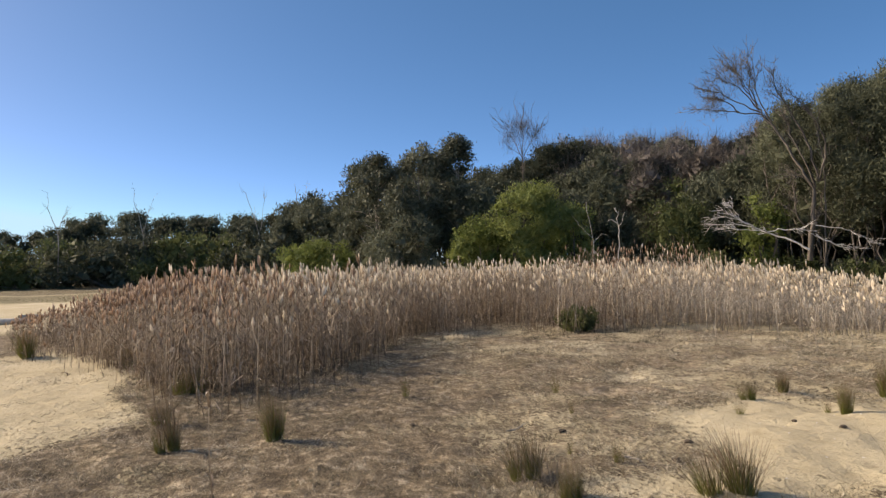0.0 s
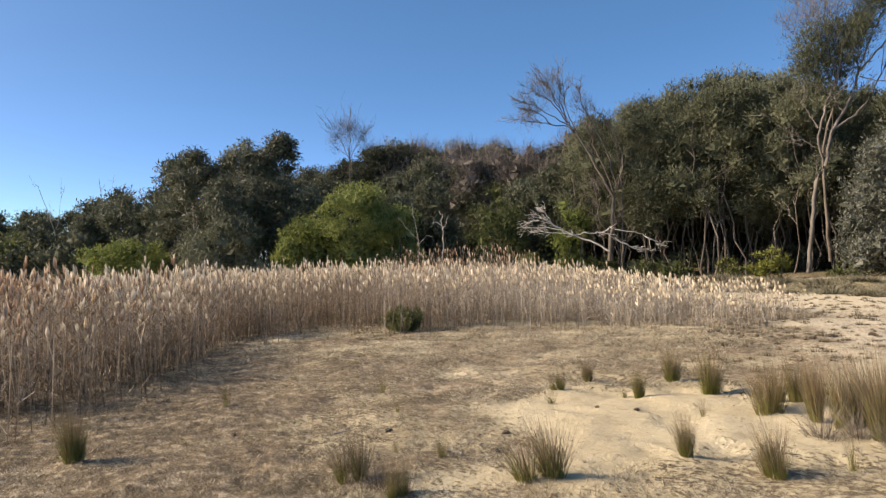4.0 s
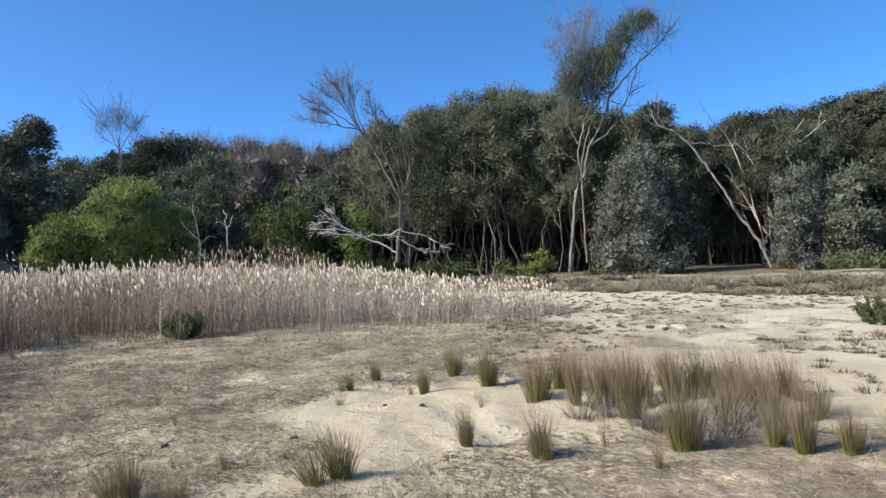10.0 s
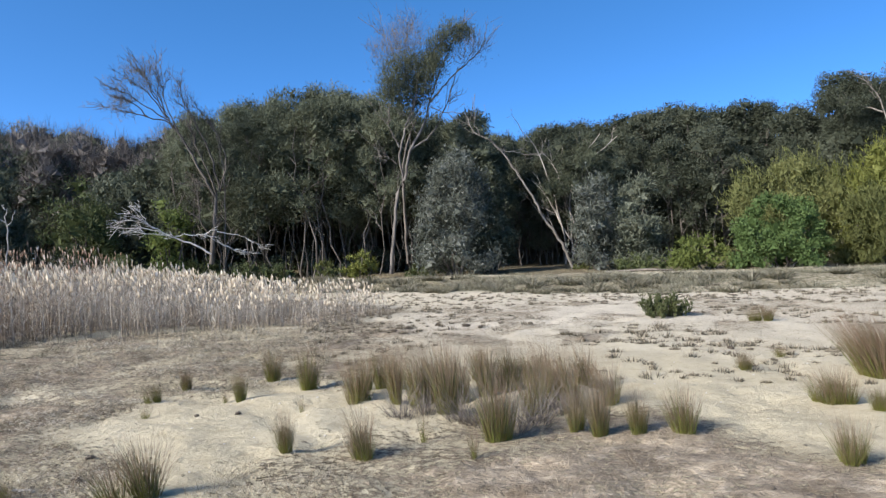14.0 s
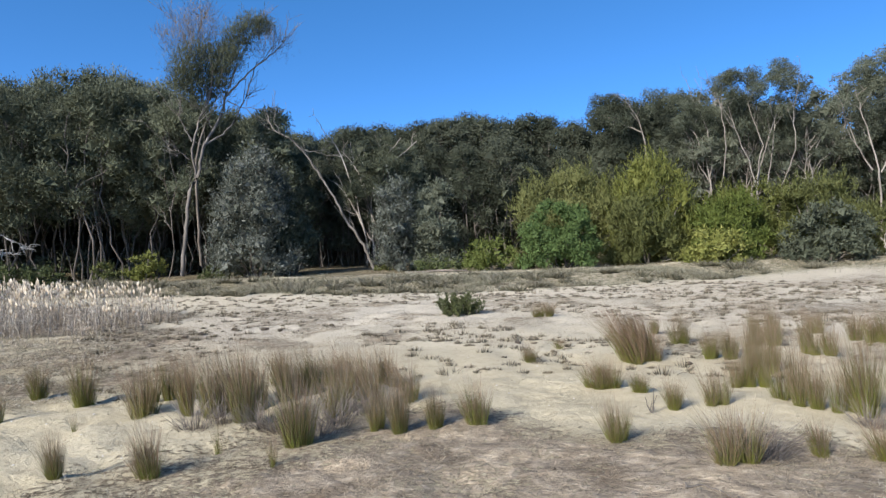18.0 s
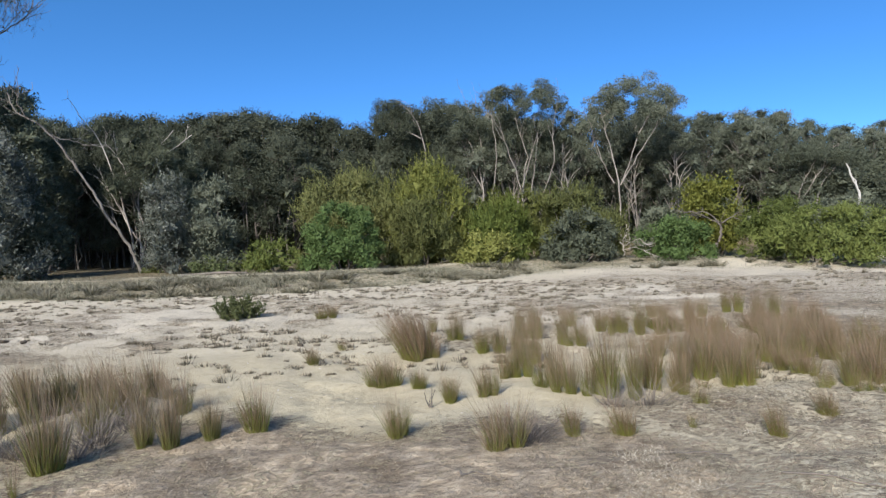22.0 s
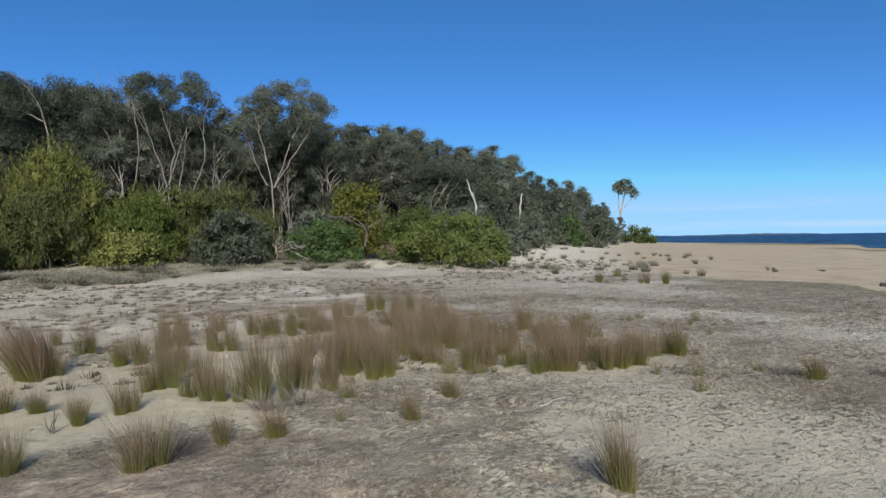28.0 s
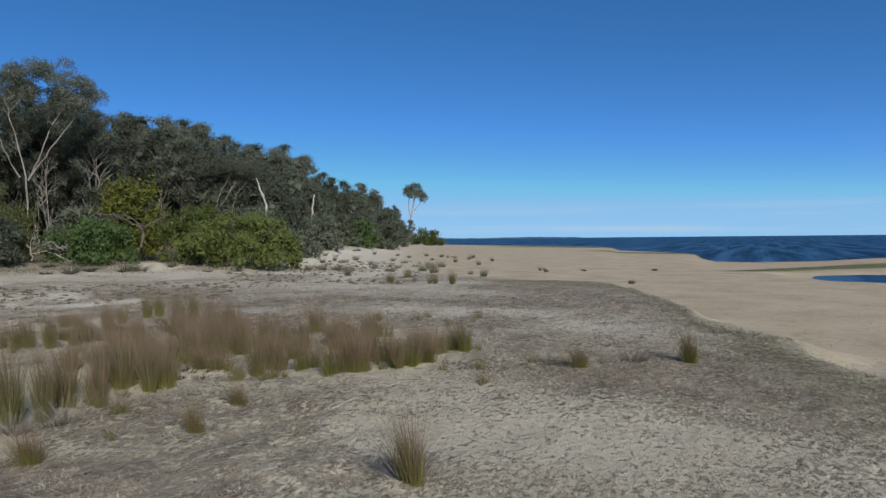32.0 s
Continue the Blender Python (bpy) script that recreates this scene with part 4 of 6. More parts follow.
sized_shrub("wattle_tree", "low bright green wattle behind the reeds", 49, 1.6, 44, 3.0, 3.6, WATTLE_LEAF, 380, 0.22, 0.09, lumps=14, deep=3)
sized_shrub("dark_shrub", "dark shrub in the shade of the wattle", 45, 9.6, 48, 7.0, 4.8, FOREST_LEAF, 220, 0.26, 0.1, lumps=30, deep=4)
sized_shrub("wattle_shrub", "bright green wattle shrub behind the reeds", 24, -10.6, 55, 9.0, 3.3, WATTLE_LEAF, 320, 0.22, 0.09, lumps=40, deep=6)
sized_shrub("wattle_shrub", "dull green wattle with a rounded crown", 25, 19.4, 46, 6.0, 6.9, DULL_LEAF, 320, 0.22, 0.08, lumps=36, deep=5)
sized_shrub("wattle_shrub", "light green shrub among the stems", 26, 25.6, 44, 4.0, 6.4, WATTLE_LEAF, 300, 0.2, 0.08, lumps=18, deep=3, loose=0.3)
for az, r, w, el, s in ((-31, 85, 12, 3.2, 1), (-26, 80, 12, 3.8, 2), (-20, 78, 11, 4.2, 3), (-15, 74, 9, 4.2, 4)):
    sized_shrub("dark_shrub", "dark green shrub at the wood's edge", 30 + s, az, r, w, el, DULL_LEAF if s % 2 else FOREST_LEAF, 70, 0.34, 0.16, lumps=36, deep=6)

# banksias with silvery leaves, and the dark trees round them
sized_shrub("banksia", "silver-grey banksia beside the tall tree", 41, 49.0, 37.5, 7.8, 9.3, BANKSIA_LEAF, 760, 0.15, 0.06, lumps=90, category="tree", deep=4.6, shoots=40, square=0.98, size=0.115, loose=0.34)
# shaded side of the silver banksia, its shade put into the leaf colour
sized_shrub("banksia", "shaded right side of the silver banksia, given darker leaves", 40, 52.0, 38.6, 4.8, 6.8, FOREST_LEAF, 520, 0.19, 0.07, lumps=34, category="tree", deep=4, square=0.5, size=0.14)
sized_shrub("banksia", "smaller silver-grey banksia with pale upright leaves", 42, 60.8, 38.0, 4.2, 6.6, BANKSIA_LEAF, 700, 0.17, 0.06, lumps=52, category="tree", deep=3.6, shoots=34, square=0.55, size=0.13, loose=0.3)
sized_shrub("banksia", "grey-green banksia with few upright shoots", 43, 64.0, 38.6, 4.8, 6.2, EUC_LEAF, 600, 0.17, 0.06, lumps=50, category="tree", deep=3.6, shoots=16, square=0.55, size=0.14, loose=0.3)
sized_tree("domed_tree", "dark tree rising behind the banksia", 44, 50.6, 42.5, 12.0, 1.7, 0.35, TEATREE_LEAF, STEM_BARK, lumps=34, size=(0.5, 0.9), density=360, leaf_len=0.26, leaf_w=0.085, stems=2, point=2.4)

# thicket on the bank
sized_shrub("green_shrub", "rounded fresh green shrub on the bank", 51, 74.6, 34.6, 7.4, 4.1, GREEN_LEAF, 900, 0.12, 0.06, lumps=110, deep=4.4, size=0.105, square=0.8, loose=0.12)
sized_shrub("green_shrub", "low light green shrub on the bank", 52, 69.0, 35.0, 5.6, 1.3, MEADOW_LEAF, 700, 0.14, 0.05, lumps=34, deep=3, loose=0.4)
sized_shrub("low_shrub", "low dark green growth before the banksia", 50, 64.2, 35.6, 4.6, -0.1, DULL_LEAF, 600, 0.14, 0.05, lumps=24, deep=2, loose=0.4)
sized_shrub("wattle_thicket", "tall olive-green wattle thicket", 53, 75.6, 39.5, 11.0, 6.8, OLIVE_LEAF, 560, 0.22, 0.05, lumps=60, deep=4.6, shoots=150, up=0.8, size=0.12, loose=0.35)
sized_shrub("wattle_thicket", "tall yellow-green wattle thicket", 54, 82.4, 39.0, 8.4, 7.6, YELLOW_LEAF, 560, 0.22, 0.05, lumps=56, deep=4.6, shoots=140, up=0.8, size=0.12, loose=0.35)
sized_shrub("wattle_thicket", "olive wattle thicket with yellow shoots", 55, 81.6, 36.8, 6.4, 4.6, OLIVE_LEAF, 600, 0.2, 0.05, lumps=50, deep=3.6, shoots=120, up=0.8, size=0.12, loose=0.35)
sized_shrub("wattle_shrub", "green wattle shrub with feathery shoots", 56, 88.0, 37.0, 6.4, 4.1, FRESH_LEAF, 600, 0.2, 0.05, lumps=46, deep=3.6, shoots=70, up=0.6, size=0.13, loose=0.3)
sized_shrub("wattle_thicket", "olive-green wattle thicket between taller ones", 48, 89.6, 39.4, 8.0, 4.9, YELLOW_LEAF, 560, 0.2, 0.05, lumps=46, deep=4, shoots=110, up=0.8, size=0.12, loose=0.35)
sized_shrub("yellow_shrub", "low shrub with pale yellow leaves", 57, 87.0, 35.2, 6.4, 1.2, PALE_YELLOW_LEAF, 520, 0.17, 0.09, lumps=40, deep=2.2, loose=0.4)
sized_shrub("wattle_shrub", "olive-green feathery shrub on the bank", 58, 94.0, 39.0, 10.0, 5.0, OLIVE_LEAF, 560, 0.2, 0.05, lumps=50, deep=4, shoots=130, up=0.8, size=0.12, loose=0.35)
sized_shrub("dark_shrub", "dark grey-green shrub on the bank", 59, 94.6, 36.6, 6.6, 3.0, FOREST_LEAF, 560, 0.16, 0.07, lumps=50, deep=3.2, size=0.13)
sized_shrub("green_shrub", "low spreading fresh green shrub", 61, 102.0, 38.0, 7.2, 2.2, GREEN_LEAF, 620, 0.15, 0.065, lumps=54, deep=3.4, size=0.13)
sized_shrub("yellow_shrub", "tall shrub with yellow-green leaves behind driftwood", 62, 105.2, 42.0, 5.6, 5.4, GOLD_LEAF, 420, 0.19, 0.10, lumps=44, deep=3.4, size=0.13, loose=0.4, shoots=30)
sized_shrub("green_shrub", "broad low bright green shrub on the sand", 63, 112.8, 37.5, 10.4, 2.6, MEADOW_LEAF, 640, 0.16, 0.06, lumps=90, deep=4.6, size=0.11, shoots=30)
sized_shrub("green_shrub", "mid-green shrub spreading over the sand", 64, 109.6, 39.4, 6.0, 3.4, MEADOW_LEAF, 560, 0.16, 0.06, lumps=44, deep=3.6, size=0.13)
for az, r, w, el, s in ((113.6, 46, 5.0, 3.2, 1), (116.6, 51, 5.0, 2.8, 2), (119.4, 58, 4.2, 2.4, 3), (101.8, 45, 6.0, 3.0, 4), (121.2, 84, 3.4, 2.0, 5), (124.9, 100, 3.4, 2.9, 6), (117.9, 47, 3.2, 1.2, 7)):
    sized_shrub("dark_shrub", "dark olive shrub at the edge of the dune wood", 70 + s, az, r, w, el, FOREST_LEAF, 300 if s < 5 else 90, 0.22 if s < 5 else 0.36, 0.09 if s < 5 else 0.18, lumps=40, deep=5, size=0.14)
sized_shrub("green_shrub", "rounded dark green shrub on the headland", 76, 123.0, 92, 3.0, 1.9, GREEN_LEAF, 110, 0.36, 0.18, lumps=36, deep=6)
sized_shrub("green_shrub", "small round green shrub at the headland's tip", 77, 128.4, 190, 3.2, 1.0, MEADOW_LEAF, 46, 0.5, 0.25, lumps=44, deep=8)

# low growth along the foot of the wood
for i, (az, w, el, leaf) in enumerate(((33.0, 6.5, 0.7, DULL_LEAF), (27.6, 5, 0.9, DULL_LEAF), (38.0, 2.6, 0.3, OLIVE_LEAF), (40.6, 3.4, 1.1, PALE_YELLOW_LEAF), (23, 6, 1.6, DULL_LEAF),
                                        (45.8, 3.0, -0.3, DULL_LEAF), (48.6, 3.4, -0.5, DULL_LEAF), (59.8, 2.4, -0.7, OLIVE_LEAF), (67.4, 3.0, 0.0, FRESH_LEAF))):
    sized_shrub("low_shrub", "low green undergrowth at the wood's edge", 80 + i, az, 38.5 if az > 30 else 43, w, el, leaf, 420, 0.16, 0.07, lumps=22, deep=1.8, group="undergrowth", loose=0.4)


def limb_tree(name, label, seed, az, r, lines, bark, tips=(), leaf=None, density=420, leaf_len=0.3, leaf_w=0.05, twigs=0, category="tree", wisps=(), reach=1.0, up=0.3, fine=3, loose=0.42):
    """A tree whose main limbs follow lines of (bearing, elevation) seen from the viewpoint, at one distance."""
    rng = np.random.default_rng(seed)
    root = thing(name, label, category)
    foot = spot(az, r)
    wood, crown = Pieces(), Pieces()

    def where(a, e, d=0.0):
        x, y = polar(a, r + d)
        return np.array([x, y, EYE + (r + d) * math.tan(radians(e))]) - np.array(foot)

    for g0, g1, depth, line in lines:
        pts = np.array([where(a, e, depth * i / len(line)) for i, (a, e) in enumerate(line)])
        n = 4 * (len(pts) - 1) + 1
        t, u = np.linspace(0, len(pts) - 1, n), np.arange(len(pts))
        path = np.stack([np.interp(t, u, pts[:, k]) for k in range(3)], 1)
        path[1:-1] = 0.25 * path[:-2] + 0.5 * path[1:-1] + 0.25 * path[2:]
        path[1:-1] += rng.normal(size=(n - 2, 3)) * 0.03
        wood.tube(path, np.linspace(g0, g1, n), 7)
        for _ in range(twigs):
            k = rng.integers(n // 2, n)
            d = path[min(k, n - 1)] - path[max(0, k - 3)]
            d = d / (np.linalg.norm(d) + 1e-6)
            e = path[k] + (d * 0.9 + rng.normal(size=3) * 0.4) * rng.uniform(0.5, 1.6) * reach
            tw = wander(rng, path[k], e, 5, 0.05)
            wood.tube(tw, np.linspace(min(g1 * 0.8 + 0.006, 0.022), 0.010, 5), 4)
            for _ in range(fine):
                q = tw[rng.integers(1, 5)]
                wood.tube(wander(rng, q, q + (d * 0.8 + rng.normal(size=3) * 0.4) * rng.uniform(0.3, 0.9) * reach, 3, 0.03), np.linspace(0.012, 0.006, 3), 3)
    part("trunk", wood, bark, root, round_look=True)
    if leaf is not None:
        c = np.array([where(a, e, d) for a, e, d, _ in tips])
        tufts(crown, rng, c, np.array([s for *_, s in tips]), density, leaf_len, leaf_w, up, 0.5, 0.9, loose, False)
        part("crown", crown, leaf, root)
    if wisps:
        spray = Pieces()
        c = np.array([where(a, e, d) for a, e, d, _ in wisps])
        tufts(spray, rng, c, np.array([s for *_, s in wisps]), 520, 0.5, 0.016, 0.9, 0.6, 1.2, 0.35, False)
        part("twig_spray", spray, TWIG_LEAF, root, "fine leafless twigs")
    root.location = foot
    return root


# the tall forked tree
tall_limbs = [(0.115, 0.08, 0, ((43.3, -1.3), (43.7, 1.8), (44.0, 4.9), (44.9, 7.3), (45.3, 9.1))), (0.08, 0.055, 0.6, ((45.3, 9.1), (46.1, 10.4), (46.9, 12.0), (47.2, 13.3))),
              (0.06, 0.02, 0.5, ((47.2, 13.3), (48.0, 15.2), (48.6, 16.5), (49.4, 18.0), (50.0, 18.8))), (0.055, 0.02, 0.9, ((47.2, 13.1), (48.6, 14.5), (50.1, 15.8), (51.4, 16.7), (52.0, 17.7))),
              (0.07, 0.03, -0.5, ((44.6, 6.5), (44.4, 8.8), (44.9, 10.9), (45.8, 12.5), (46.1, 14.5))), (0.06, 0.025, 0.8, ((45.4, 9.2), (46.8, 10.0), (47.7, 11.1), (48.5, 12.6), (49.2, 14.4), (49.7, 15.8))),
              (0.04, 0.02, 0.2, ((44.4, 9.4), (43.8, 10.6), (43.4, 11.6))), (0.03, 0.012, 0, ((44.2, 8.0), (43.6, 8.5), (43.2, 8.7))), (0.04, 0.015, 0.3, ((45.8, 12.5), (45.4, 15.0), (45.1, 17.0), (45.5, 18.8))),
              (0.035, 0.012, -0.3, ((45.4, 15.0), (44.4, 16.4), (43.9, 17.7), (43.5, 18.6))), (0.03, 0.012, 0.2, ((47.2, 12.7), (48.6, 12.1), (48.9, 13.1))), (0.03, 0.012, 0.4, ((46.0, 10.5), (45.5, 11.5), (45.7, 12.0)))]
tall_leaves = ((0.75, ((44.3, 15.8), (45.6, 16.3), (46.6, 15.7), (44.9, 14.8), (46.1, 14.5), (47.0, 15.0))), (0.65, ((44.0, 14.2), (45.3, 13.9), (46.6, 13.7), (44.5, 13.3), (43.7, 14.8), (47.5, 15.9))), (0.6, ((47.6, 16.8), (47.9, 17.6), (48.6, 18.1), (49.3, 18.6), (47.7, 16.2))),
               (0.45, ((50.2, 18.8), (50.6, 18.4), (49.9, 18.0), (48.8, 17.2), (43.4, 13.7), (45.9, 12.9))))
tall_wisps = ((0.75, ((44.4, 18.5), (45.3, 19.1), (43.9, 17.5), (46.1, 18.5), (45.0, 17.6), (44.6, 17.0))), (0.6, ((42.7, 17.5), (43.2, 16.7), (46.1, 17.5), (51.1, 17.5), (51.6, 17.2), (50.2, 16.7))))
limb_tree("tall_tree", "tall slender tree with forked pale trunk and wispy crown", 1, 43.2, 39.5, tall_limbs, TALL_BARK, [(a, e, 0.7 * math.sin(7 * a + 3 * e), s) for s, line in tall_leaves for a, e in line],
          TEATREE_LEAF, 2300, 0.2, 0.036, twigs=5, up=0.7, fine=4, wisps=[(a, e, 0.5 * math.sin(5 * a), s) for s, line in tall_wisps for a, e in line])
limb_tree("slim_tree", "slim dark trunk beside the tall tree", 2, 45.0, 40.5, [(0.09, 0.05, 0, ((44.8, -0.5), (44.7, 3.2), (44.6, 6.4), (44.9, 9.4), (45.9, 11.5)))], DARK_BARK, ((46.0, 11.6, 0, 0.6), (44.9, 11.2, 0.3, 0.6)), TEATREE_LEAF, 420, 0.28, 0.06)

# the leafless tree with its fan of branches
bare_fork = [(0.15, 0.10, 0, ((28.7, 0.1), (29.0, 2.9), (29.2, 5.4))), (0.085, 0.05, 0, ((29.2, 5.4), (28.4, 7.0), (27.5, 8.8), (26.6, 10.4), (25.9, 11.4))), (0.065, 0.02, 0.5, ((29.5, 6.1), (28.9, 8.9), (27.9, 11.2), (27.0, 13.0), (26.7, 14.2))),
             (0.055, 0.02, -0.4, ((29.3, 5.6), (28.6, 7.7), (27.8, 9.7), (27.2, 11.5))), (0.05, 0.018, 0.4, ((29.5, 5.9), (30.2, 8.2), (29.6, 10.4), (28.5, 12.0), (27.8, 13.0))), (0.045, 0.02, -0.6, ((28.9, 2.0), (27.9, 3.6), (27.8, 5.7))),
             (0.05, 0.02, 0.6, ((29.8, 0.6), (29.9, 4.1), (29.9, 7.7), (29.5, 10.0))), (0.045, 0.015, 0.3, ((29.3, 5.5), (28.5, 6.4), (27.0, 6.7)))]
bare_fan = [(0.042, 0.012, 0.5 * (k % 3 - 1), line) for k, line in enumerate((((25.9, 11.4), (25.3, 12.6), (24.7, 13.9), (23.8, 15.7)), ((25.8, 11.5), (24.3, 12.4), (22.9, 13.3), (21.5, 13.9)), ((25.9, 11.3), (24.3, 11.7), (22.9, 12.0), (21.2, 12.3)), ((25.7, 11.7), (24.6, 13.3), (23.5, 14.1), (22.5, 14.7)),
            ((25.5, 12.3), (24.7, 13.5), (24.2, 14.7), (23.2, 15.5)), ((25.6, 12.1), (25.1, 13.5), (25.2, 14.6), (25.0, 15.7)), ((26.6, 10.4), (25.9, 12.1), (25.4, 13.3), (25.6, 14.2)), ((24.3, 11.7), (23.5, 12.6), (22.1, 13.2))))]
limb_tree("bare_tree", "leafless dark tree with a fan of fine branches", 3, 28.0, 42.0, bare_fork + bare_fan, DARK_BARK, twigs=12, fine=5, reach=0.6,
          wisps=[(a, e, 0, 0.6) for a, e in ((23.2, 15.0), (24.0, 15.0), (22.1, 13.5), (22.8, 12.7), (24.2, 14.1), (24.8, 15.0), (26.7, 13.6), (22.1, 12.3), (27.2, 12.6))])
limb_tree("fallen_tree", "fallen bleached dead tree with a fan of twigs", 5, 27.6, 40.5,
          [(0.06, 0.03, 0, ((28.7, 0.9), (27.5, 1.7), (26.0, 2.3), (25.0, 2.8))), (0.026, 0.009, -0.4, ((25.0, 2.8), (24.1, 3.4), (22.8, 4.2))), (0.026, 0.009, 0.4, ((25.0, 2.8), (23.6, 3.1), (21.9, 3.1))), (0.022, 0.008, 0.2, ((25.6, 2.5), (24.1, 2.6), (22.6, 2.7))),
           (0.022, 0.008, -0.2, ((24.6, 3.1), (23.2, 3.7), (22.1, 3.6))), (0.022, 0.008, 0, ((24.1, 3.4), (23.6, 4.2), (23.2, 4.6))), (0.045, 0.016, 0.8, ((29.2, 2.0), (30.0, 1.4), (30.9, 1.0), (31.8, 0.9))), (0.026, 0.012, 0.5, ((29.2, 2.7), (30.8, 2.4), (31.9, 1.9), (32.7, 1.3))),
           (0.03, 0.015, 0.3, ((26.0, 2.4), (27.5, 2.5), (28.9, 2.3)))], BLEACHED_WOOD, twigs=9, category="dead tree", reach=0.42, fine=3)
limb_tree("leaning_tree", "long bare trunk leaning over the dark track", 4, 58.5, 39.0,
          [(0.10, 0.075, 0.5, ((58.8, -1.5), (58.3, -0.1), (57.5, 1.5), (56.2, 3.5))), (0.072, 0.05, 1.0, ((56.2, 3.5), (55.4, 5.2), (54.3, 7.0), (53.1, 8.8))), (0.06, 0.03, 0.5, ((53.1, 8.8), (52.1, 9.8), (50.8, 10.5), (50.3, 11.8))),
           (0.035, 0.015, 0.3, ((53.1, 8.8), (54.1, 8.7), (55.3, 8.3))), (0.03, 0.015, 0, ((51.4, 10.1), (50.8, 11.2), (51.1, 11.8)))],
          TALL_BARK, ((51.6, 10.6, 0.5, 0.5), (50.6, 11.0, 1, 0.5), (52.4, 9.8, 0, 0.4)), TEATREE_LEAF, 300, 0.24, 0.06, twigs=3)
for s, line in enumerate((((58.9, 0.8), (58.0, 2.2), (57.0, 4.4), (56.2, 5.6)), ((58.8, 1.2), (58.7, 4.1), (59.4, 7.3), (61.4, 9.7)), ((59.6, 2.1), (60.0, 5.8), (60.6, 7.7), (62.8, 9.4)), ((58.2, 1.3), (57.2, 5.6), (56.0, 9.1), (54.8, 10.5)), ((59.2, 1.7), (58.3, 4.8), (57.7, 7.0), (57.0, 7.7)))):
    limb_tree("dead_branch", "bleached dead limb slanting out of the wood", 10 + s, line[0][0], 42.5, [(0.065, 0.02, 0.8, ((line[0][0], -1.0), *line))], PALE_BARK, twigs=4, category="dead tree")
limb_tree("dead_snag", "small white dead tree among the reeds", 6, 14.8, 41.0,
          [(0.04, 0.018, 0, ((14.5, 0.2), (14.8, 2.1), (14.7, 3.8), (14.8, 4.6))), (0.025, 0.010, 0.2, ((14.7, 3.6), (14.2, 3.9), (13.9, 3.8))), (0.025, 0.010, -0.2, ((14.8, 3.3), (15.1, 3.7), (15.3, 4.5))), (0.03, 0.012, 0, ((14.7, 4.5), (14.5, 4.8), (14.6, 4.9)))],
          GREY_WOOD, twigs=0, category="dead tree")
limb_tree("dead_snag", "thin grey dead tree among the reeds", 7, 12.6, 41.0, [(0.025, 0.01, 0, ((12.6, -0.5), (12.7, 2.4), (12.2, 5.6))), (0.015, 0.007, 0.3, ((12.7, 2.4), (11.6, 3.6), (11.0, 4.4))), (0.015, 0.007, 0, ((12.7, 2.0), (13.4, 2.8), (14.0, 2.6)))], GREY_WOOD, twigs=0, category="dead tree")
for s, (a, e, b) in enumerate(((-16.4, 6.9, -15.4), (-24.8, 6.0, -24.2), (-12.4, 7.6, -12.0), (-30.6, 5.4, -30.0))):
    limb_tree("dead_snag", "thin bare dead tree rising above the far wood", 20 + s, b, 80, [(0.07, 0.02, 0, ((b, 0.0), (b + 0.1, 3.5), (a, e))), (0.03, 0.01, 0, ((b + 0.1, 3.8), (b + 0.3, 4.6), (b + 0.5, e - 0.5)))], PALE_BARK, twigs=3, category="dead tree")
limb_tree("twiggy_tree", "leafless tree with a rounded fan of fine twigs", 18, 7.0, 58.0,
          [(0.08, 0.03, 0, ((7.0, 3.0), (7.0, 9.6))), (0.035, 0.01, 0.3, ((7.0, 9.4), (6.4, 10.8), (5.8, 11.8))), (0.035, 0.01, -0.3, ((7.0, 9.4), (7.1, 11.0), (7.0, 12.4))), (0.035, 0.01, 0, ((7.0, 9.4), (7.8, 10.8), (8.4, 11.6)))],
          DARK_BARK, twigs=10, wisps=((6.2, 11.3, 0, 0.8), (7.0, 11.8, 0, 0.9), (7.9, 11.2, 0, 0.8), (6.6, 11.9, 0.4, 0.7), (7.5, 11.8, -0.4, 0.7), (5.9, 10.8, 0, 0.7), (8.3, 10.8, 0, 0.7)))
limb_tree("dead_snag", "bleached dead trunk before the gum trees", 8, 115.0, 54.0, [(0.11, 0.04, 0, ((115.1, 0.4), (115.1, 3.0), (114.6, 4.0), (114.3, 5.1))), (0.05, 0.02, 0, ((114.9, 3.6), (114.6, 4.3), (114.5, 4.6)))], GREY_WOOD, category="dead tree")
limb_tree("dead_snag", "pale dead trunk at the edge of the dune wood", 9, 119.0, 62.0, [(0.12, 0.06, 0, ((118.7, 0.2), (118.8, 2.3), (119.0, 3.8)))], GREY_WOOD, category="dead tree")


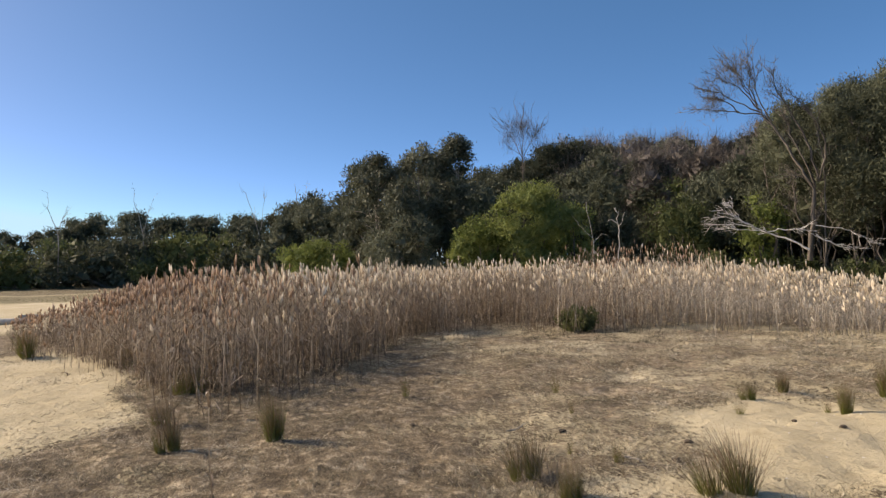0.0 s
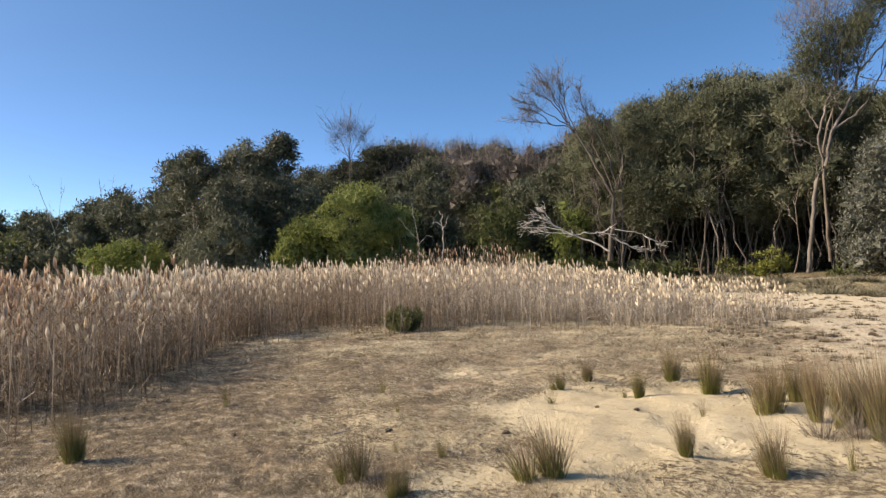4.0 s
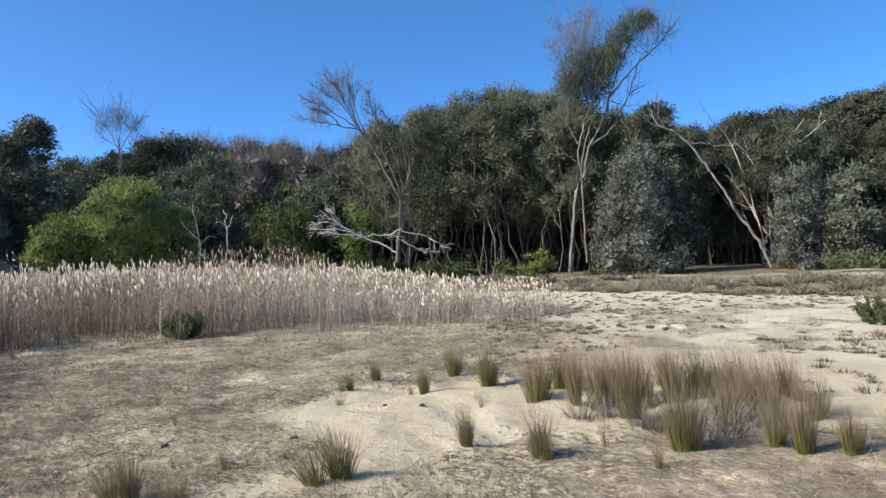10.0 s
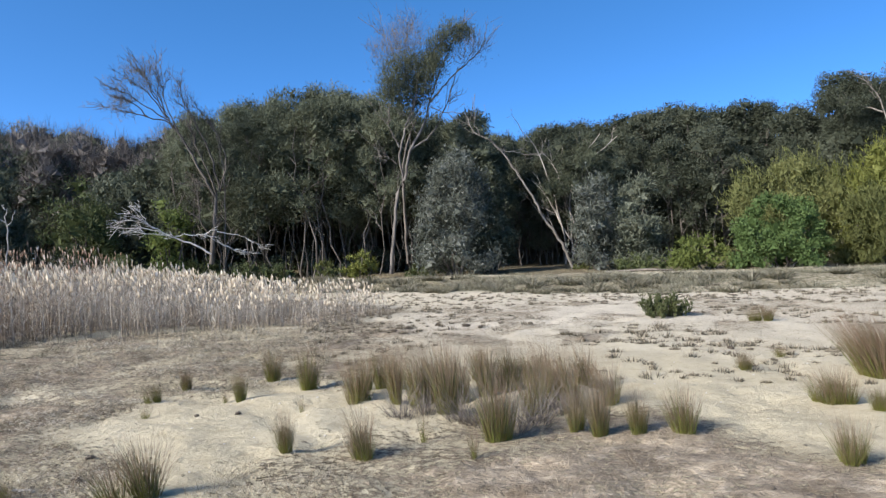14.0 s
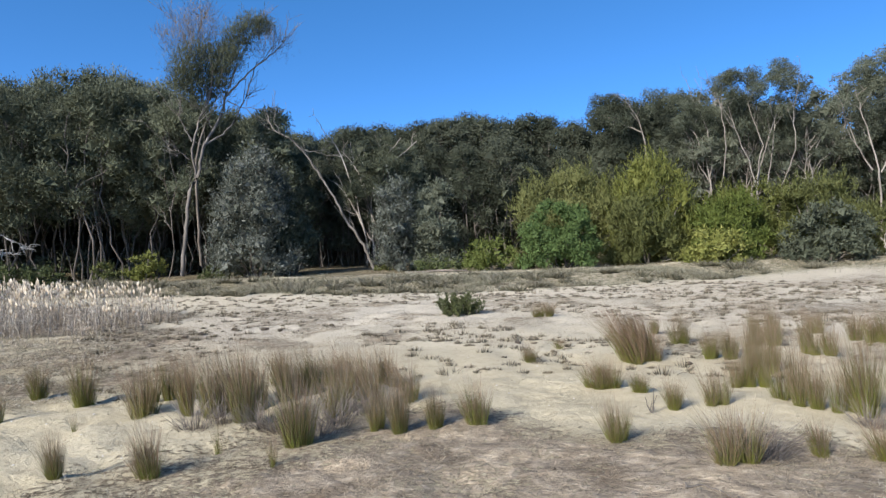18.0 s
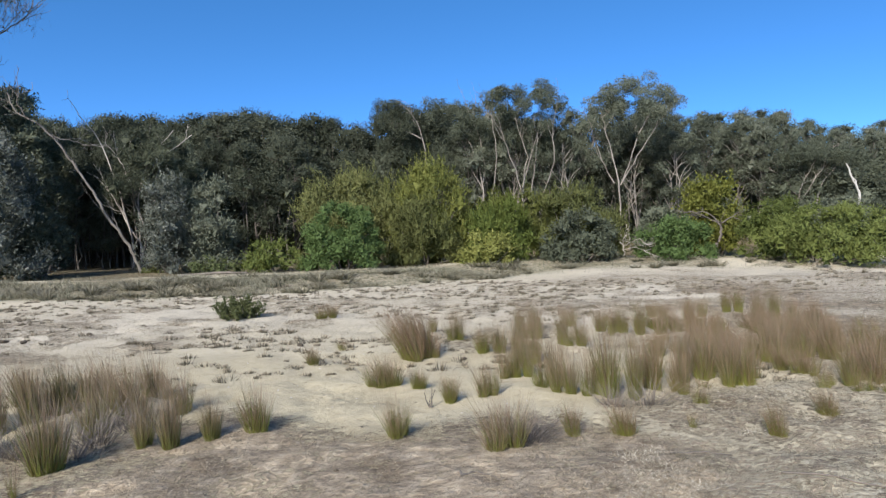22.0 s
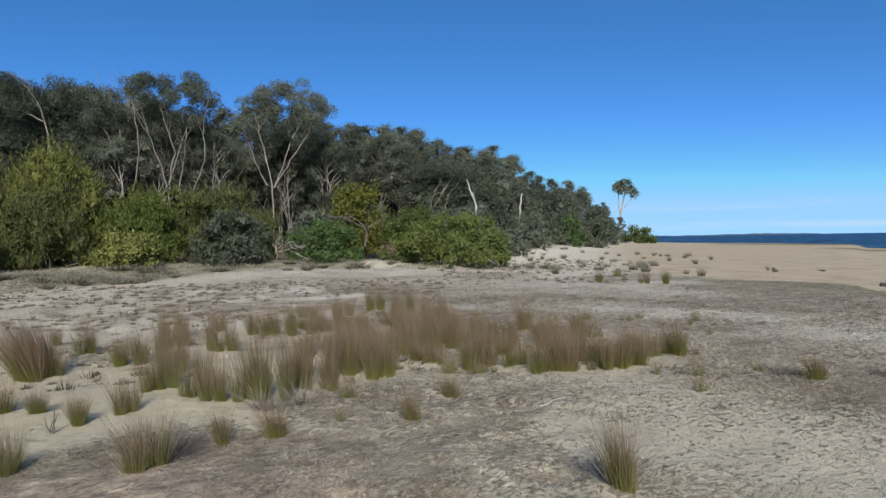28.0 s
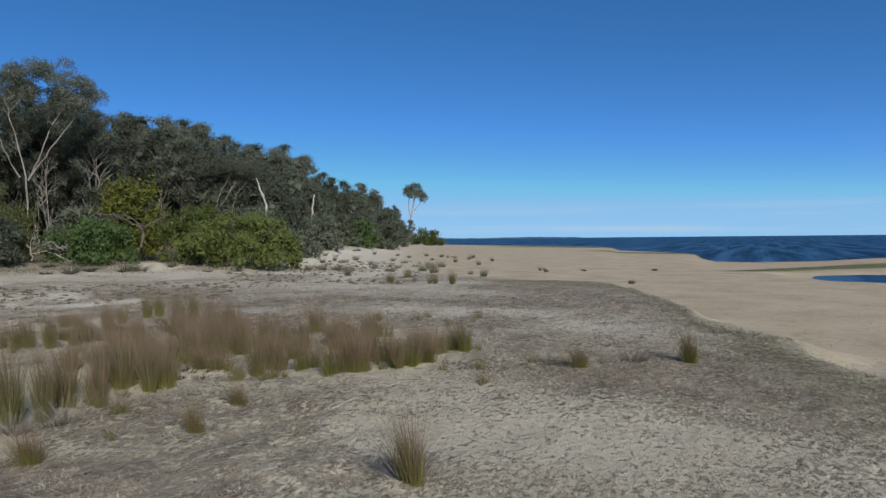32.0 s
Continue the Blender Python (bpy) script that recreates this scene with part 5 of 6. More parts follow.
def fan_gum(label, seed, r, lines, girth, tips, size):
    """A gum whose pale limbs fan out from one foot and carry rounded leaf tufts."""
    rng = np.random.default_rng(seed)
    az = lines[0][0][0]
    limbs = [(girth * (0.85 if k == 0 else 0.62), girth * 0.22, rng.uniform(-1, 1), ((az, -0.5), *line) if k == 0 else line) for k, line in enumerate(lines)]
    lumps = []
    for a, e in tips:
        lumps += [(a + rng.normal() * 0.42, e + rng.normal() * 0.32 - 0.15, rng.normal() * 0.8, size * rng.uniform(0.4, 0.95)) for _ in range(6)]
        lumps += [(a + rng.normal() * 0.5, e - rng.uniform(1.0, 3.6), 1.4 + rng.random(), size * rng.uniform(0.5, 1.0)) for _ in range(3)]
    for line in lines:
        lumps += [(a + rng.normal() * 0.6, e + rng.normal() * 0.5, 0.9 + rng.normal() * 0.5, size * rng.uniform(0.4, 0.9)) for a, e in line[-2:] for _ in range(2)]
    limb_tree("fan_gum_tree", label, seed, az, r, limbs, FAN_BARK, lumps, FOREST_LEAF, 1350, 0.13, 0.05, twigs=4, up=-0.1, loose=0.2)


fan_gum("tall gum tree with pale crooked limbs", 31, 47.5, (((90.0, 4.2), (90.6, 6.8), (91.5, 9.4), (91.9, 11.5)), ((89.9, 4.4), (89.5, 6.1), (88.6, 8.7), (88.2, 10.3)), ((90.0, 4.7), (90.6, 7.3), (89.9, 9.1), (89.5, 11.0)), ((90.7, 4.2), (91.1, 6.3), (91.4, 9.1)), ((87.4, 4.2), (88.0, 7.3), (87.6, 10.3), (87.3, 11.9)), ((91.7, 4.1), (92.8, 6.7), (92.6, 9.3), (93.1, 11.4))),
        0.075, ((87.7, 12.6), (88.8, 12.8), (90.0, 12.6), (91.2, 12.3), (91.9, 12.6), (92.4, 11.7), (93.0, 11.0), (90.2, 11.5), (88.6, 11.2), (91.9, 10.3)), 0.62)
fan_gum("broad gum tree with pale spreading limbs", 32, 48.5, (((98.0, 4.3), (97.7, 6.2), (97.1, 8.5), (96.7, 10.7)), ((98.1, 4.5), (99.0, 6.6), (99.6, 8.7), (101.0, 10.5)), ((98.2, 4.7), (99.5, 6.8), (101.0, 9.1), (102.3, 10.7)), ((97.6, 4.7), (96.6, 6.7), (95.9, 9.0))),
        0.085, ((96.5, 11.8), (97.5, 12.5), (98.6, 12.8), (99.4, 12.1), (100.4, 11.9), (101.6, 11.7), (102.3, 10.9), (96.2, 10.4), (97.9, 11.1), (99.6, 10.6), (101.0, 10.1)), 0.66)
fan_gum("slender gum tree with pale limbs", 33, 49.0, (((86.7, 4.2), (86.4, 6.4), (85.7, 8.5), (84.5, 9.8)), ((86.6, 4.7), (86.9, 6.8), (86.4, 9.4), (85.7, 11.0)), ((86.5, 4.9), (85.6, 6.8), (85.1, 8.7))),
        0.08, ((84.3, 11.4), (85.5, 10.8), (86.4, 10.3), (84.8, 9.8), (83.4, 11.6), (82.7, 11.2)), 0.66)
fan_gum("gum tree with a round crown on a dark leaning trunk", 34, 48.0, (((82.0, 6.4), (81.7, 8.7), (81.2, 10.5), (80.6, 11.4)), ((81.5, 9.1), (80.2, 9.8), (79.1, 10.4))),
        0.09, ((78.3, 11.7), (79.2, 12.0), (80.0, 11.6), (78.2, 10.8), (79.3, 10.9), (80.5, 10.7), (79.8, 10.2)), 0.6)
fan_gum("low gum tree with bare pale limbs", 35, 56.0, (((111.1, 2.1), (112.0, 3.7), (112.8, 4.8)), ((110.9, 2.1), (111.4, 3.7), (112.1, 5.1)), ((112.3, 2.1), (112.7, 3.7), (113.4, 4.6)), ((111.6, 2.2), (110.7, 3.5), (110.2, 4.7))),
        0.09, ((110.6, 6.1), (111.7, 6.5), (112.8, 6.0), (113.7, 5.5)), 0.7)
limb_tree("driftwood_stump", "grey twisted dead stump beside the sand hollow", 12, 105.0, 38.5,
          [(0.085, 0.05, 0, ((105.3, -0.8), (105.7, 0.2), (105.7, 0.9), (105.4, 1.3))), (0.035, 0.015, 0.3, ((105.5, 1.1), (104.6, 1.6), (103.5, 1.8))), (0.035, 0.015, 0.5, ((105.5, 1.2), (104.4, 2.2), (103.2, 1.4))), (0.04, 0.015, 0.3, ((105.6, 1.0), (106.5, 1.6), (107.2, 1.2))), (0.035, 0.015, 0, ((104.6, 1.6), (103.7, 2.1), (103.0, 2.1)))],
          DARK_BARK, twigs=3, category="dead tree", reach=0.35)
limb_tree("dead_branch", "thin grey dead branches at the shrub's foot", 13, 97.3, 36.4, [(0.025, 0.012, 0, ((98.2, -1.3), (98.1, -0.4), (98.5, 0.4))), (0.014, 0.007, 0, ((98.2, -0.8), (99.1, -0.6), (99.9, -1.0))), (0.014, 0.007, 0.2, ((98.1, -0.6), (99.3, 0.1), (100.1, -0.4)))], PALE_BARK, twigs=3, category="dead tree", reach=0.4)
limb_tree("lone_pine", "lone umbrella-shaped tree with thin pale trunk on the headland", 14, 127.0, 170.0,
          [(0.30, 0.16, 0, ((126.9, -0.6), (127.0, 1.2), (127.3, 2.8), (127.5, 3.8))), (0.16, 0.08, 0, ((127.1, 1.6), (126.9, 2.8), (127.0, 3.8))), (0.12, 0.06, 0, ((127.4, 2.4), (127.9, 3.0), (128.2, 3.5)))],
          PALE_BARK, ((127.0, 4.1, 0, 1.4), (127.5, 4.3, 0, 1.4), (127.9, 3.8, 1, 1.3), (128.2, 3.5, 0, 1.1), (127.3, 3.8, -1, 1.2), (126.8, 3.9, 0, 0.9)), FOREST_LEAF, 260, 0.42, 0.22, loose=0.2)

# ---- reeds ----
def build_reeds():
    rng = np.random.default_rng(7)
    n = 26000
    az, u = rng.uniform(-33, 43, n), rng.random(n)
    f, b = reed_front(az) + 0.5 * (grain(az * 1.1, az * 0, 3) - 0.3) * 2, reed_back(az)
    r = np.sqrt(f ** 2 + u ** 1.5 * (b ** 2 - f ** 2))
    stray = rng.random(n) < 0.035
    r = np.where(stray, f - rng.exponential(0.8, n), r)
    x, y = polar(az, r)
    keep = rng.random(n) < 0.35 + 0.9 * grain(x / 0.7, y / 0.7, 9)
    keep &= (az > -26) | (rng.random(n) < 0.3 + 0.1 * (az + 33))
    keep &= (az < 24) | (rng.random(n) < np.exp(-(az - 24) / 7.5))
    x, y, az, r = x[keep], y[keep], az[keep], r[keep]
    n = len(x)
    root = np.stack([x, y, height(x, y) - 0.03], 1)
    tall = curve_of(az, (-33, 0.5), (-29, 0.8), (-26, 1.1), (-22, 1.38), (-5, 1.5), (5, 1.5), (14, 1.5), (20, 1.42), (26, 1.2), (31, 1.0), (37, 0.85), (43, 0.6))
    back = smooth(8, 12, az) * (1 - smooth(20.5, 24, az)) * smooth(29, 33, r)
    tall = tall + 0.75 * back * (rng.random(n) < 0.3)
    tall = 0.95 * tall * rng.normal(1.0, 0.13, n) * (0.78 + 0.22 * smooth(0, 3, r - reed_front(az))) * (0.85 + 0.3 * grain(x / 2, y / 2, 5))
    lean = rng.normal(size=(n, 2)) * 0.09 * tall[:, None]
    tip = root + np.concatenate([lean, tall[:, None]], 1)
    bend = np.concatenate([rng.normal(size=(n, 2)) * 0.02, np.zeros((n, 1))], 1)
    stems, plumes = Pieces(), Pieces()
    pale = Pieces()
    light = az + rng.normal(size=n) * 6 > 16

    def both(o, e, b, w, seg):
        stems.blades(o[~light], e[~light], b[~light], w, rng, seg)
        pale.blades(o[light], e[light], b[light], w, rng, seg)

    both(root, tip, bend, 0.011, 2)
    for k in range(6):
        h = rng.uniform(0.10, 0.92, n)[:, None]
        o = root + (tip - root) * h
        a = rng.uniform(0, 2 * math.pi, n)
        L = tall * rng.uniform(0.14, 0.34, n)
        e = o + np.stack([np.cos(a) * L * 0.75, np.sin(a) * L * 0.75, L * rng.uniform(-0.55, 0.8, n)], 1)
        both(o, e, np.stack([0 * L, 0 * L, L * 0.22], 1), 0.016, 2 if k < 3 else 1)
    has = rng.random(n) < 0.10 + 0.42 * smooth(0.5, 4.5, r - reed_front(az)) + 0.35 * smooth(24, 30, az)
    t, s, ta = tip[has], tall[has], az[has] + rng.normal(size=int(has.sum())) * 5
    brown = Pieces()
    m = len(t)
    dark = (ta < -14) | (back[has] > 0.5) & (rng.random(m) < 0.8)
    droop = rng.normal(size=(m, 3)) * 0.018 + [-0.015, 0, 0]
    for k in range(3):
        e = t + droop + np.stack([rng.normal(size=m) * 0.015, rng.normal(size=m) * 0.015, rng.uniform(0.10, 0.18, m)], 1)
        c, long = (t + e) / 2 - [0, 0, 0.04], rng.uniform(0.17, 0.26, m) * np.clip(s / 1.3, 0.55, 1.2)
        for heads, pick in ((brown, dark), (plumes, ~dark)):
            heads.leaves(c[pick], (e - t)[pick], long[pick], 0.056, rng)
    bed = thing("reed_bed", "dense bed of dry grey-brown reeds with cream plumes", "reeds", kind="stuff")
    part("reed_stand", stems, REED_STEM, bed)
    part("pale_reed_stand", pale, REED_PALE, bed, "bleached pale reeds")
    part("brown_plume_layer", brown, REED_PLUME_BROWN, bed, "red-brown seed heads")
    part("plume_layer", plumes, REED_PLUME, bed, "cream feathery seed heads")


build_reeds()


# ---- sedge clumps ----
def make_clump(seed, green, dry, width=0.5, splay=0.5, wind=0.15, blade=0.0025, heads=3, dead=False):
    """A tussock one metre tall and about one metre wide at the tips: stiff blades fanning from a narrow foot."""
    rng = np.random.default_rng(seed)
    root = thing("sedge_clump", "dead grey tangle of dry sedge blades" if dead else "tussock of stiff sedge, green at the foot with brown tips", "grass clump", "dead sedge clumps" if dead else "sedge clumps")
    hubs = np.stack([rng.normal(size=heads) * width * 0.17, rng.normal(size=heads) * width * 0.17, rng.uniform(0.72, 1.0, heads)], 1)
    hubs[0] = 0, 0, 1
    for name, n, mat_, lo in (("green_foliage", green, SEDGE_GREEN, 1.5), ("dry_foliage", dry, DEAD_SEDGE if dead else SEDGE_DRY, 1.8)):
        if not n:
            continue
        p = Pieces()
        a, q = rng.uniform(0, 2 * math.pi, n), np.sqrt(rng.random(n))
        k = rng.integers(0, heads, n)
        foot = np.concatenate([hubs[k, :2], np.full((n, 1), -0.04)], 1) + np.stack([np.cos(a) * q, np.sin(a) * q, 0 * a], 1) * 0.15 * width
        h = rng.beta(lo, 1.2, n) * hubs[k, 2] * (1.02 - 0.22 * q ** 2) + 0.04
        out = np.stack([np.cos(a), np.sin(a), np.zeros(n)], 1) * (q * splay * h * rng.uniform(0.4, 1.15, n) * np.where(rng.random(n) < 0.07, 2.0, 1.0))[:, None]
        out[:, :2] += hubs[k, :2] * (0.5 * h)[:, None]
        tip = foot + out + np.stack([rng.normal(size=n) * 0.05 - wind * h ** 2, rng.normal(size=n) * 0.05, h], 1)
        bend = -out * 0.12 + rng.normal(size=(n, 3)) * [0.015, 0.015, 0] + np.stack([0.05 * wind * h, 0 * h, 0 * h], 1)
        p.blades(foot, tip, bend, blade * rng.uniform(0.7, 1.5, n) / 0.5, rng, 2)
        part(name, p, mat_, root)
    return root


CLUMPS = [make_clump(s, 380, 300, 0.62, 0.42) for s in range(5)]
WISPS = [make_clump(20 + s, 50, 70, 0.4, 0.45, heads=2) for s in range(3)]
BROWN = [make_clump(30 + s, 180, 360, 0.62, 0.46, 0.24, heads=4) for s in range(5)]


SWEPT = [make_clump(70 + s, 200, 480, 0.6, 0.4, 0.55, heads=4) for s in range(2)]
DEAD = [make_clump(50 + s, 0, 170, 0.8, 1.0, 0.0, 0.003, 3, True) for s in range(2)]


def clump(kinds, az, r, tall, wide, rng):
    lay(kinds[rng.integers(len(kinds))], stand(az, r, wide * 1.6, tall * 1.37, AXIS - az + rng.uniform(-35, 35)))


rng_clump = np.random.default_rng(77)
LEFT = ((-14.5, 6.92, 0.51, 0.36), (7.0, 5.43, 0.41, 0.28), (10.0, 5.05, 0.29, 0.21), (-3.6, 8.78, 0.37, 0.19), (10.4, 7.66, 0.22, 0.12),
        (10.3, 6.19, 0.18, 0.10), (13.9, 5.89, 0.21, 0.12), (-22.2, 6.92, 0.41, 0.25), (-23.2, 8.05, 0.29, 0.26), (-32.0, 16.66, 0.65, 0.66),
        (-25.1, 13.59, 0.52, 0.44), (-21.1, 10.10, 0.43, 0.55), (14.1, 5.93, 0.19, 0.16), (9.3, 8.99, 0.30, 0.19),)
MIDDLE = ((33.1, 9.51, 0.46, 0.37), (35.9, 8.64, 0.54, 0.41), (40.1, 7.83, 0.59, 0.50), (43.3, 7.49, 0.67, 0.32), (45.0, 7.35, 0.71, 0.37),
        (47.8, 6.94, 0.72, 0.47), (51.9, 5.88, 0.59, 0.47), (54.8, 7.00, 0.51, 0.36), (57.0, 7.46, 0.46, 0.38), (58.3, 6.15, 0.36, 0.21),
        (60.4, 6.07, 0.52, 0.29), (61.6, 7.20, 0.44, 0.38), (63.5, 6.11, 0.37, 0.27), (67.0, 6.21, 0.39, 0.36), (49.8, 5.32, 0.31, 0.18),
        (40.7, 5.55, 0.42, 0.33), (34.0, 5.93, 0.34, 0.26), (45.5, 5.96, 0.30, 0.15), (30.6, 8.38, 0.37, 0.22), (26.5, 9.44, 0.31, 0.26),
        (24.3, 8.71, 0.24, 0.20), (23.4, 7.99, 0.18, 0.22), (29.5, 8.54, 0.16, 0.15),)
MIDDLE_BACK = ((35.4, 7.47, 0.21, 0.12), (23.2, 5.26, 0.41, 0.46), (58.6, 7.05, 0.47, 0.36), (51.0, 7.66, 0.58, 0.39), (53.5, 7.95, 0.47, 0.41),
        (46.7, 7.75, 0.65, 0.39), (78.4, 5.61, 0.31, 0.28), (77.8, 7.75, 0.32, 0.42), (71.8, 9.31, 0.24, 0.26), (74.4, 10.63, 0.16, 0.30),
        (73.0, 15.16, 0.31, 0.57),)
RIGHT = ((78.6, 5.68, 0.31, 0.19), (77.8, 7.69, 0.34, 0.33), (80.5, 7.45, 0.22, 0.29), (83.3, 6.86, 0.30, 0.29), (87.4, 5.28, 0.40, 0.44),
        (93.6, 5.74, 0.27, 0.26), (98.0, 5.78, 0.25, 0.32), (86.3, 7.11, 0.37, 0.31), (89.1, 8.11, 0.46, 0.50), (84.2, 11.11, 0.51, 0.33),
        (94.6, 7.33, 0.64, 0.60), (97.7, 7.12, 0.67, 0.53), (101.2, 7.44, 0.64, 0.64), (92.2, 7.55, 0.55, 0.40),
        (105.0, 8.19, 0.57, 0.65), (86.9, 9.71, 0.44, 0.51), (90.1, 11.43, 0.37, 0.60), (103.5, 6.94, 0.21, 0.27), (71.6, 9.50, 0.16, 0.20),
        (74.1, 10.74, 0.14, 0.27),)
RIGHT_BACK = ((101.5, 8.10, 0.68, 0.55), (104.3, 8.45, 0.53, 0.43), (107.2, 8.28, 0.45, 0.43), (108.7, 14.02, 0.70, 0.61), (111.4, 13.09, 0.59, 0.57),
        (100.6, 14.18, 0.36, 0.48), (103.5, 14.09, 0.47, 0.48), (106.3, 15.14, 0.57, 0.52), (89.9, 9.14, 0.65, 0.47), (93.8, 10.50, 0.58, 0.53),
        (112.6, 7.02, 0.26, 0.22), (109.2, 5.99, 0.27, 0.21), (103.1, 6.13, 0.18, 0.16), (104.1, 7.05, 0.18, 0.18),)
FAR_RIGHT = ((110.0, 12.26, 0.52, 0.52), (104.4, 12.27, 0.52, 0.62), (101.1, 12.74, 0.38, 0.65), (93.8, 13.05, 0.39, 0.44), (90.0, 12.04, 0.51, 0.51),
        (82.0, 12.30, 0.31, 0.26), (107.2, 8.47, 0.43, 0.43), (104.8, 8.85, 0.37, 0.45), (110.4, 8.90, 0.38, 0.45), (96.7, 12.22, 0.52, 0.52), (98.6, 11.97, 0.56, 0.61))
BEACH = ((127.0, 4.31, 0.44, 0.33), (150.2, 9.09, 0.50, 0.35), (141.5, 8.39, 0.28, 0.35), (140.1, 8.55, 0.14, 0.29), (137.3, 8.70, 0.15, 0.37),
        (146.3, 9.00, 0.14, 0.30), (125.3, 24.79, 0.38, 0.42), (129.1, 23.85, 0.40, 0.40), (130.6, 23.77, 0.48, 0.44), (138.3, 37.40, 0.22, 0.47),
        (141.6, 37.29, 0.19, 0.44), (126.7, 28.35, 0.36, 0.36),)
for rows in (LEFT, MIDDLE, MIDDLE_BACK, RIGHT, RIGHT_BACK, FAR_RIGHT, BEACH):
    for az, r, tall, wide in rows:
        kinds = WISPS if wide < 0.2 or tall < 0.22 else BROWN if (az > 90 or (r > 6.7 and 38 < az < 62)) and rng_clump.random() < 0.6 else CLUMPS
        tall *= 1.1 if 88 < az < 130 else 1.0
        if wide < 0.45 or az < 70:
            clump(kinds, az, r, tall, wide, rng_clump)
            continue
        for side in (-0.7, 0.7):
            clump(kinds, az + side * math.degrees(0.34 * wide / r), r + rng_clump.uniform(-0.15, 0.15), tall * rng_clump.uniform(0.72, 1.03), wide * rng_clump.uniform(0.5, 0.75), rng_clump)
# dead grey tangles at the feet of the living clumps
for az, r, tall, wide in ((53.6, 6.1, 0.26, 0.5), (55.4, 6.5, 0.3, 0.55), (48.9, 6.6, 0.3, 0.4), (88.9, 5.35, 0.30, 0.5), (90.2, 5.5, 0.2, 0.45), (57.2, 6.8, 0.3, 0.5), (46.2, 7.0, 0.3, 0.4), (50.6, 6.5, 0.34, 0.5), (52.4, 7.0, 0.34, 0.5), (59.2, 6.6, 0.26, 0.45), (55.9, 7.3, 0.34, 0.5), (43.9, 6.9, 0.3, 0.45),
                          (126.2, 4.45, 0.3, 0.4), (97.0, 6.6, 0.24, 0.4), (100.2, 6.9, 0.28, 0.5), (138.6, 8.6, 0.2, 0.4), (145.8, 8.9, 0.2, 0.4), (9.0, 5.3, 0.2, 0.3), (6.0, 5.8, 0.18, 0.3)):
    clump(DEAD, az, r, tall, wide, rng_clump)
# more clumps in the middle patch
for i in range(11):
    clump(BROWN if i % 3 else CLUMPS, 42.2 + 1.75 * i + rng_clump.uniform(-0.5, 0.5), 7.9 + rng_clump.uniform(-0.4, 0.7), rng_clump.uniform(0.42, 0.6), rng_clump.uniform(0.28, 0.4), rng_clump)
# the broad wind-swept tussock
for az, r, tall, wide in ((80.3, 9.6, 0.70, 0.6), (81.2, 9.8, 0.74, 0.6), (81.6, 9.6, 0.6, 0.5), (80.8, 9.5, 0.6, 0.6)):
    clump(SWEPT, az, r, tall, wide, rng_clump)
# dense brown brush on the right
for i in range(80):
    az = rng_clump.uniform(99, 132)
    near = float(curve_of(az, (98, 8.2), (108, 9.2), (114, 8.2), (120, 7.9), (131, 8.9)))
    far = float(curve_of(az, (98, 13.0), (113, 12.8), (120, 12.2), (123, 11.6), (131, 10.2)))
    clump(BROWN if i % 3 else CLUMPS, az, near + (far - near) * rng_clump.random(), rng_clump.uniform(0.28, 0.54), rng_clump.uniform(0.28, 0.5), rng_clump)

# short grey wisps round the brush
for i in range(70):
    az = rng_clump.uniform(96, 134)
    clump(WISPS, az, rng_clump.uniform(7.2, 14.0), rng_clump.uniform(0.12, 0.28), rng_clump.uniform(0.15, 0.35), rng_clump)

# tussocks along the bank
TUSSOCKS = []
for s in range(4):
    tussock = make_clump(60 + s, 30, 90, 0.9, 0.75, 0.05, 0.016)
    tagged(tussock, "low matted grey-brown tussock on the bank", "grass clump", "bank tussocks")
    tussock.name = "bank_tussock"
    for child in tussock.children:
        child.data.materials[0] = BANK_SCRUB
    TUSSOCKS.append(tussock)
for i in range(210):
    az = rng_clump.uniform(24, 112) if i < 130 else rng_clump.uniform(26, 76)
    r = float(bank_line(az)) + rng_clump.normal(0.6, 1.3)
    lay(TUSSOCKS[i % 4], stand(az, r, rng_clump.uniform(0.6, 1.5), rng_clump.uniform(0.22, 0.48), rng_clump.uniform(0, 360)))
for i in range(64):
    az = rng_clump.uniform(117, 135)
    lay(TUSSOCKS[i % 4], stand(az, rng_clump.uniform(28, 74), rng_clump.uniform(0.3, 0.75), rng_clump.uniform(0.3, 0.6), rng_clump.uniform(0, 360)))

# two low green bushes on the sand
SALTBUSH_LEAF = leaf_material("saltbush_leaf", (0.07, 0.085, 0.034), (0.15, 0.165, 0.07), (0.27, 0.28, 0.135), glow=0.4)


def make_saltbush(label, seed, wide, tall):
    """A fan of leafy upright shoots."""
    rng = np.random.default_rng(seed)
    root = thing("saltbush", label, "shrub")
    leaves_, wood = Pieces(), Pieces()
    for i in range(46):
        a, q = rng.uniform(0, 2 * math.pi), rng.random() ** 0.6
        foot = np.array([math.cos(a) * q * wide * 0.22, math.sin(a) * q * wide * 0.22, -0.05])
        tip = np.array([math.cos(a) * q * wide * 0.55, math.sin(a) * q * wide * 0.55, tall * rng.uniform(0.55, 1.15) * (1.05 - 0.55 * q * q)])
        path = wander(rng, foot, tip, 6, 0.02)
        wood.tube(path, np.linspace(0.010, 0.004, 6), 3)
        n = 90
        t = rng.uniform(0.2, 1.0, n) * 5
        k = np.minimum(t.astype(int), 4)
        p = path[k] * (1 - (t - k))[:, None] + path[k + 1] * (t - k)[:, None] + rng.normal(size=(n, 3)) * 0.03
        leaves_.leaves(p, rng.normal(size=(n, 3)) * 0.6 + [0, 0, 0.7], rng.uniform(0.05, 0.10, n), 0.03, rng)
    part("branchwork", wood, DARK_BARK, root)
    part("foliage", leaves_, SALTBUSH_LEAF, root)
    return root


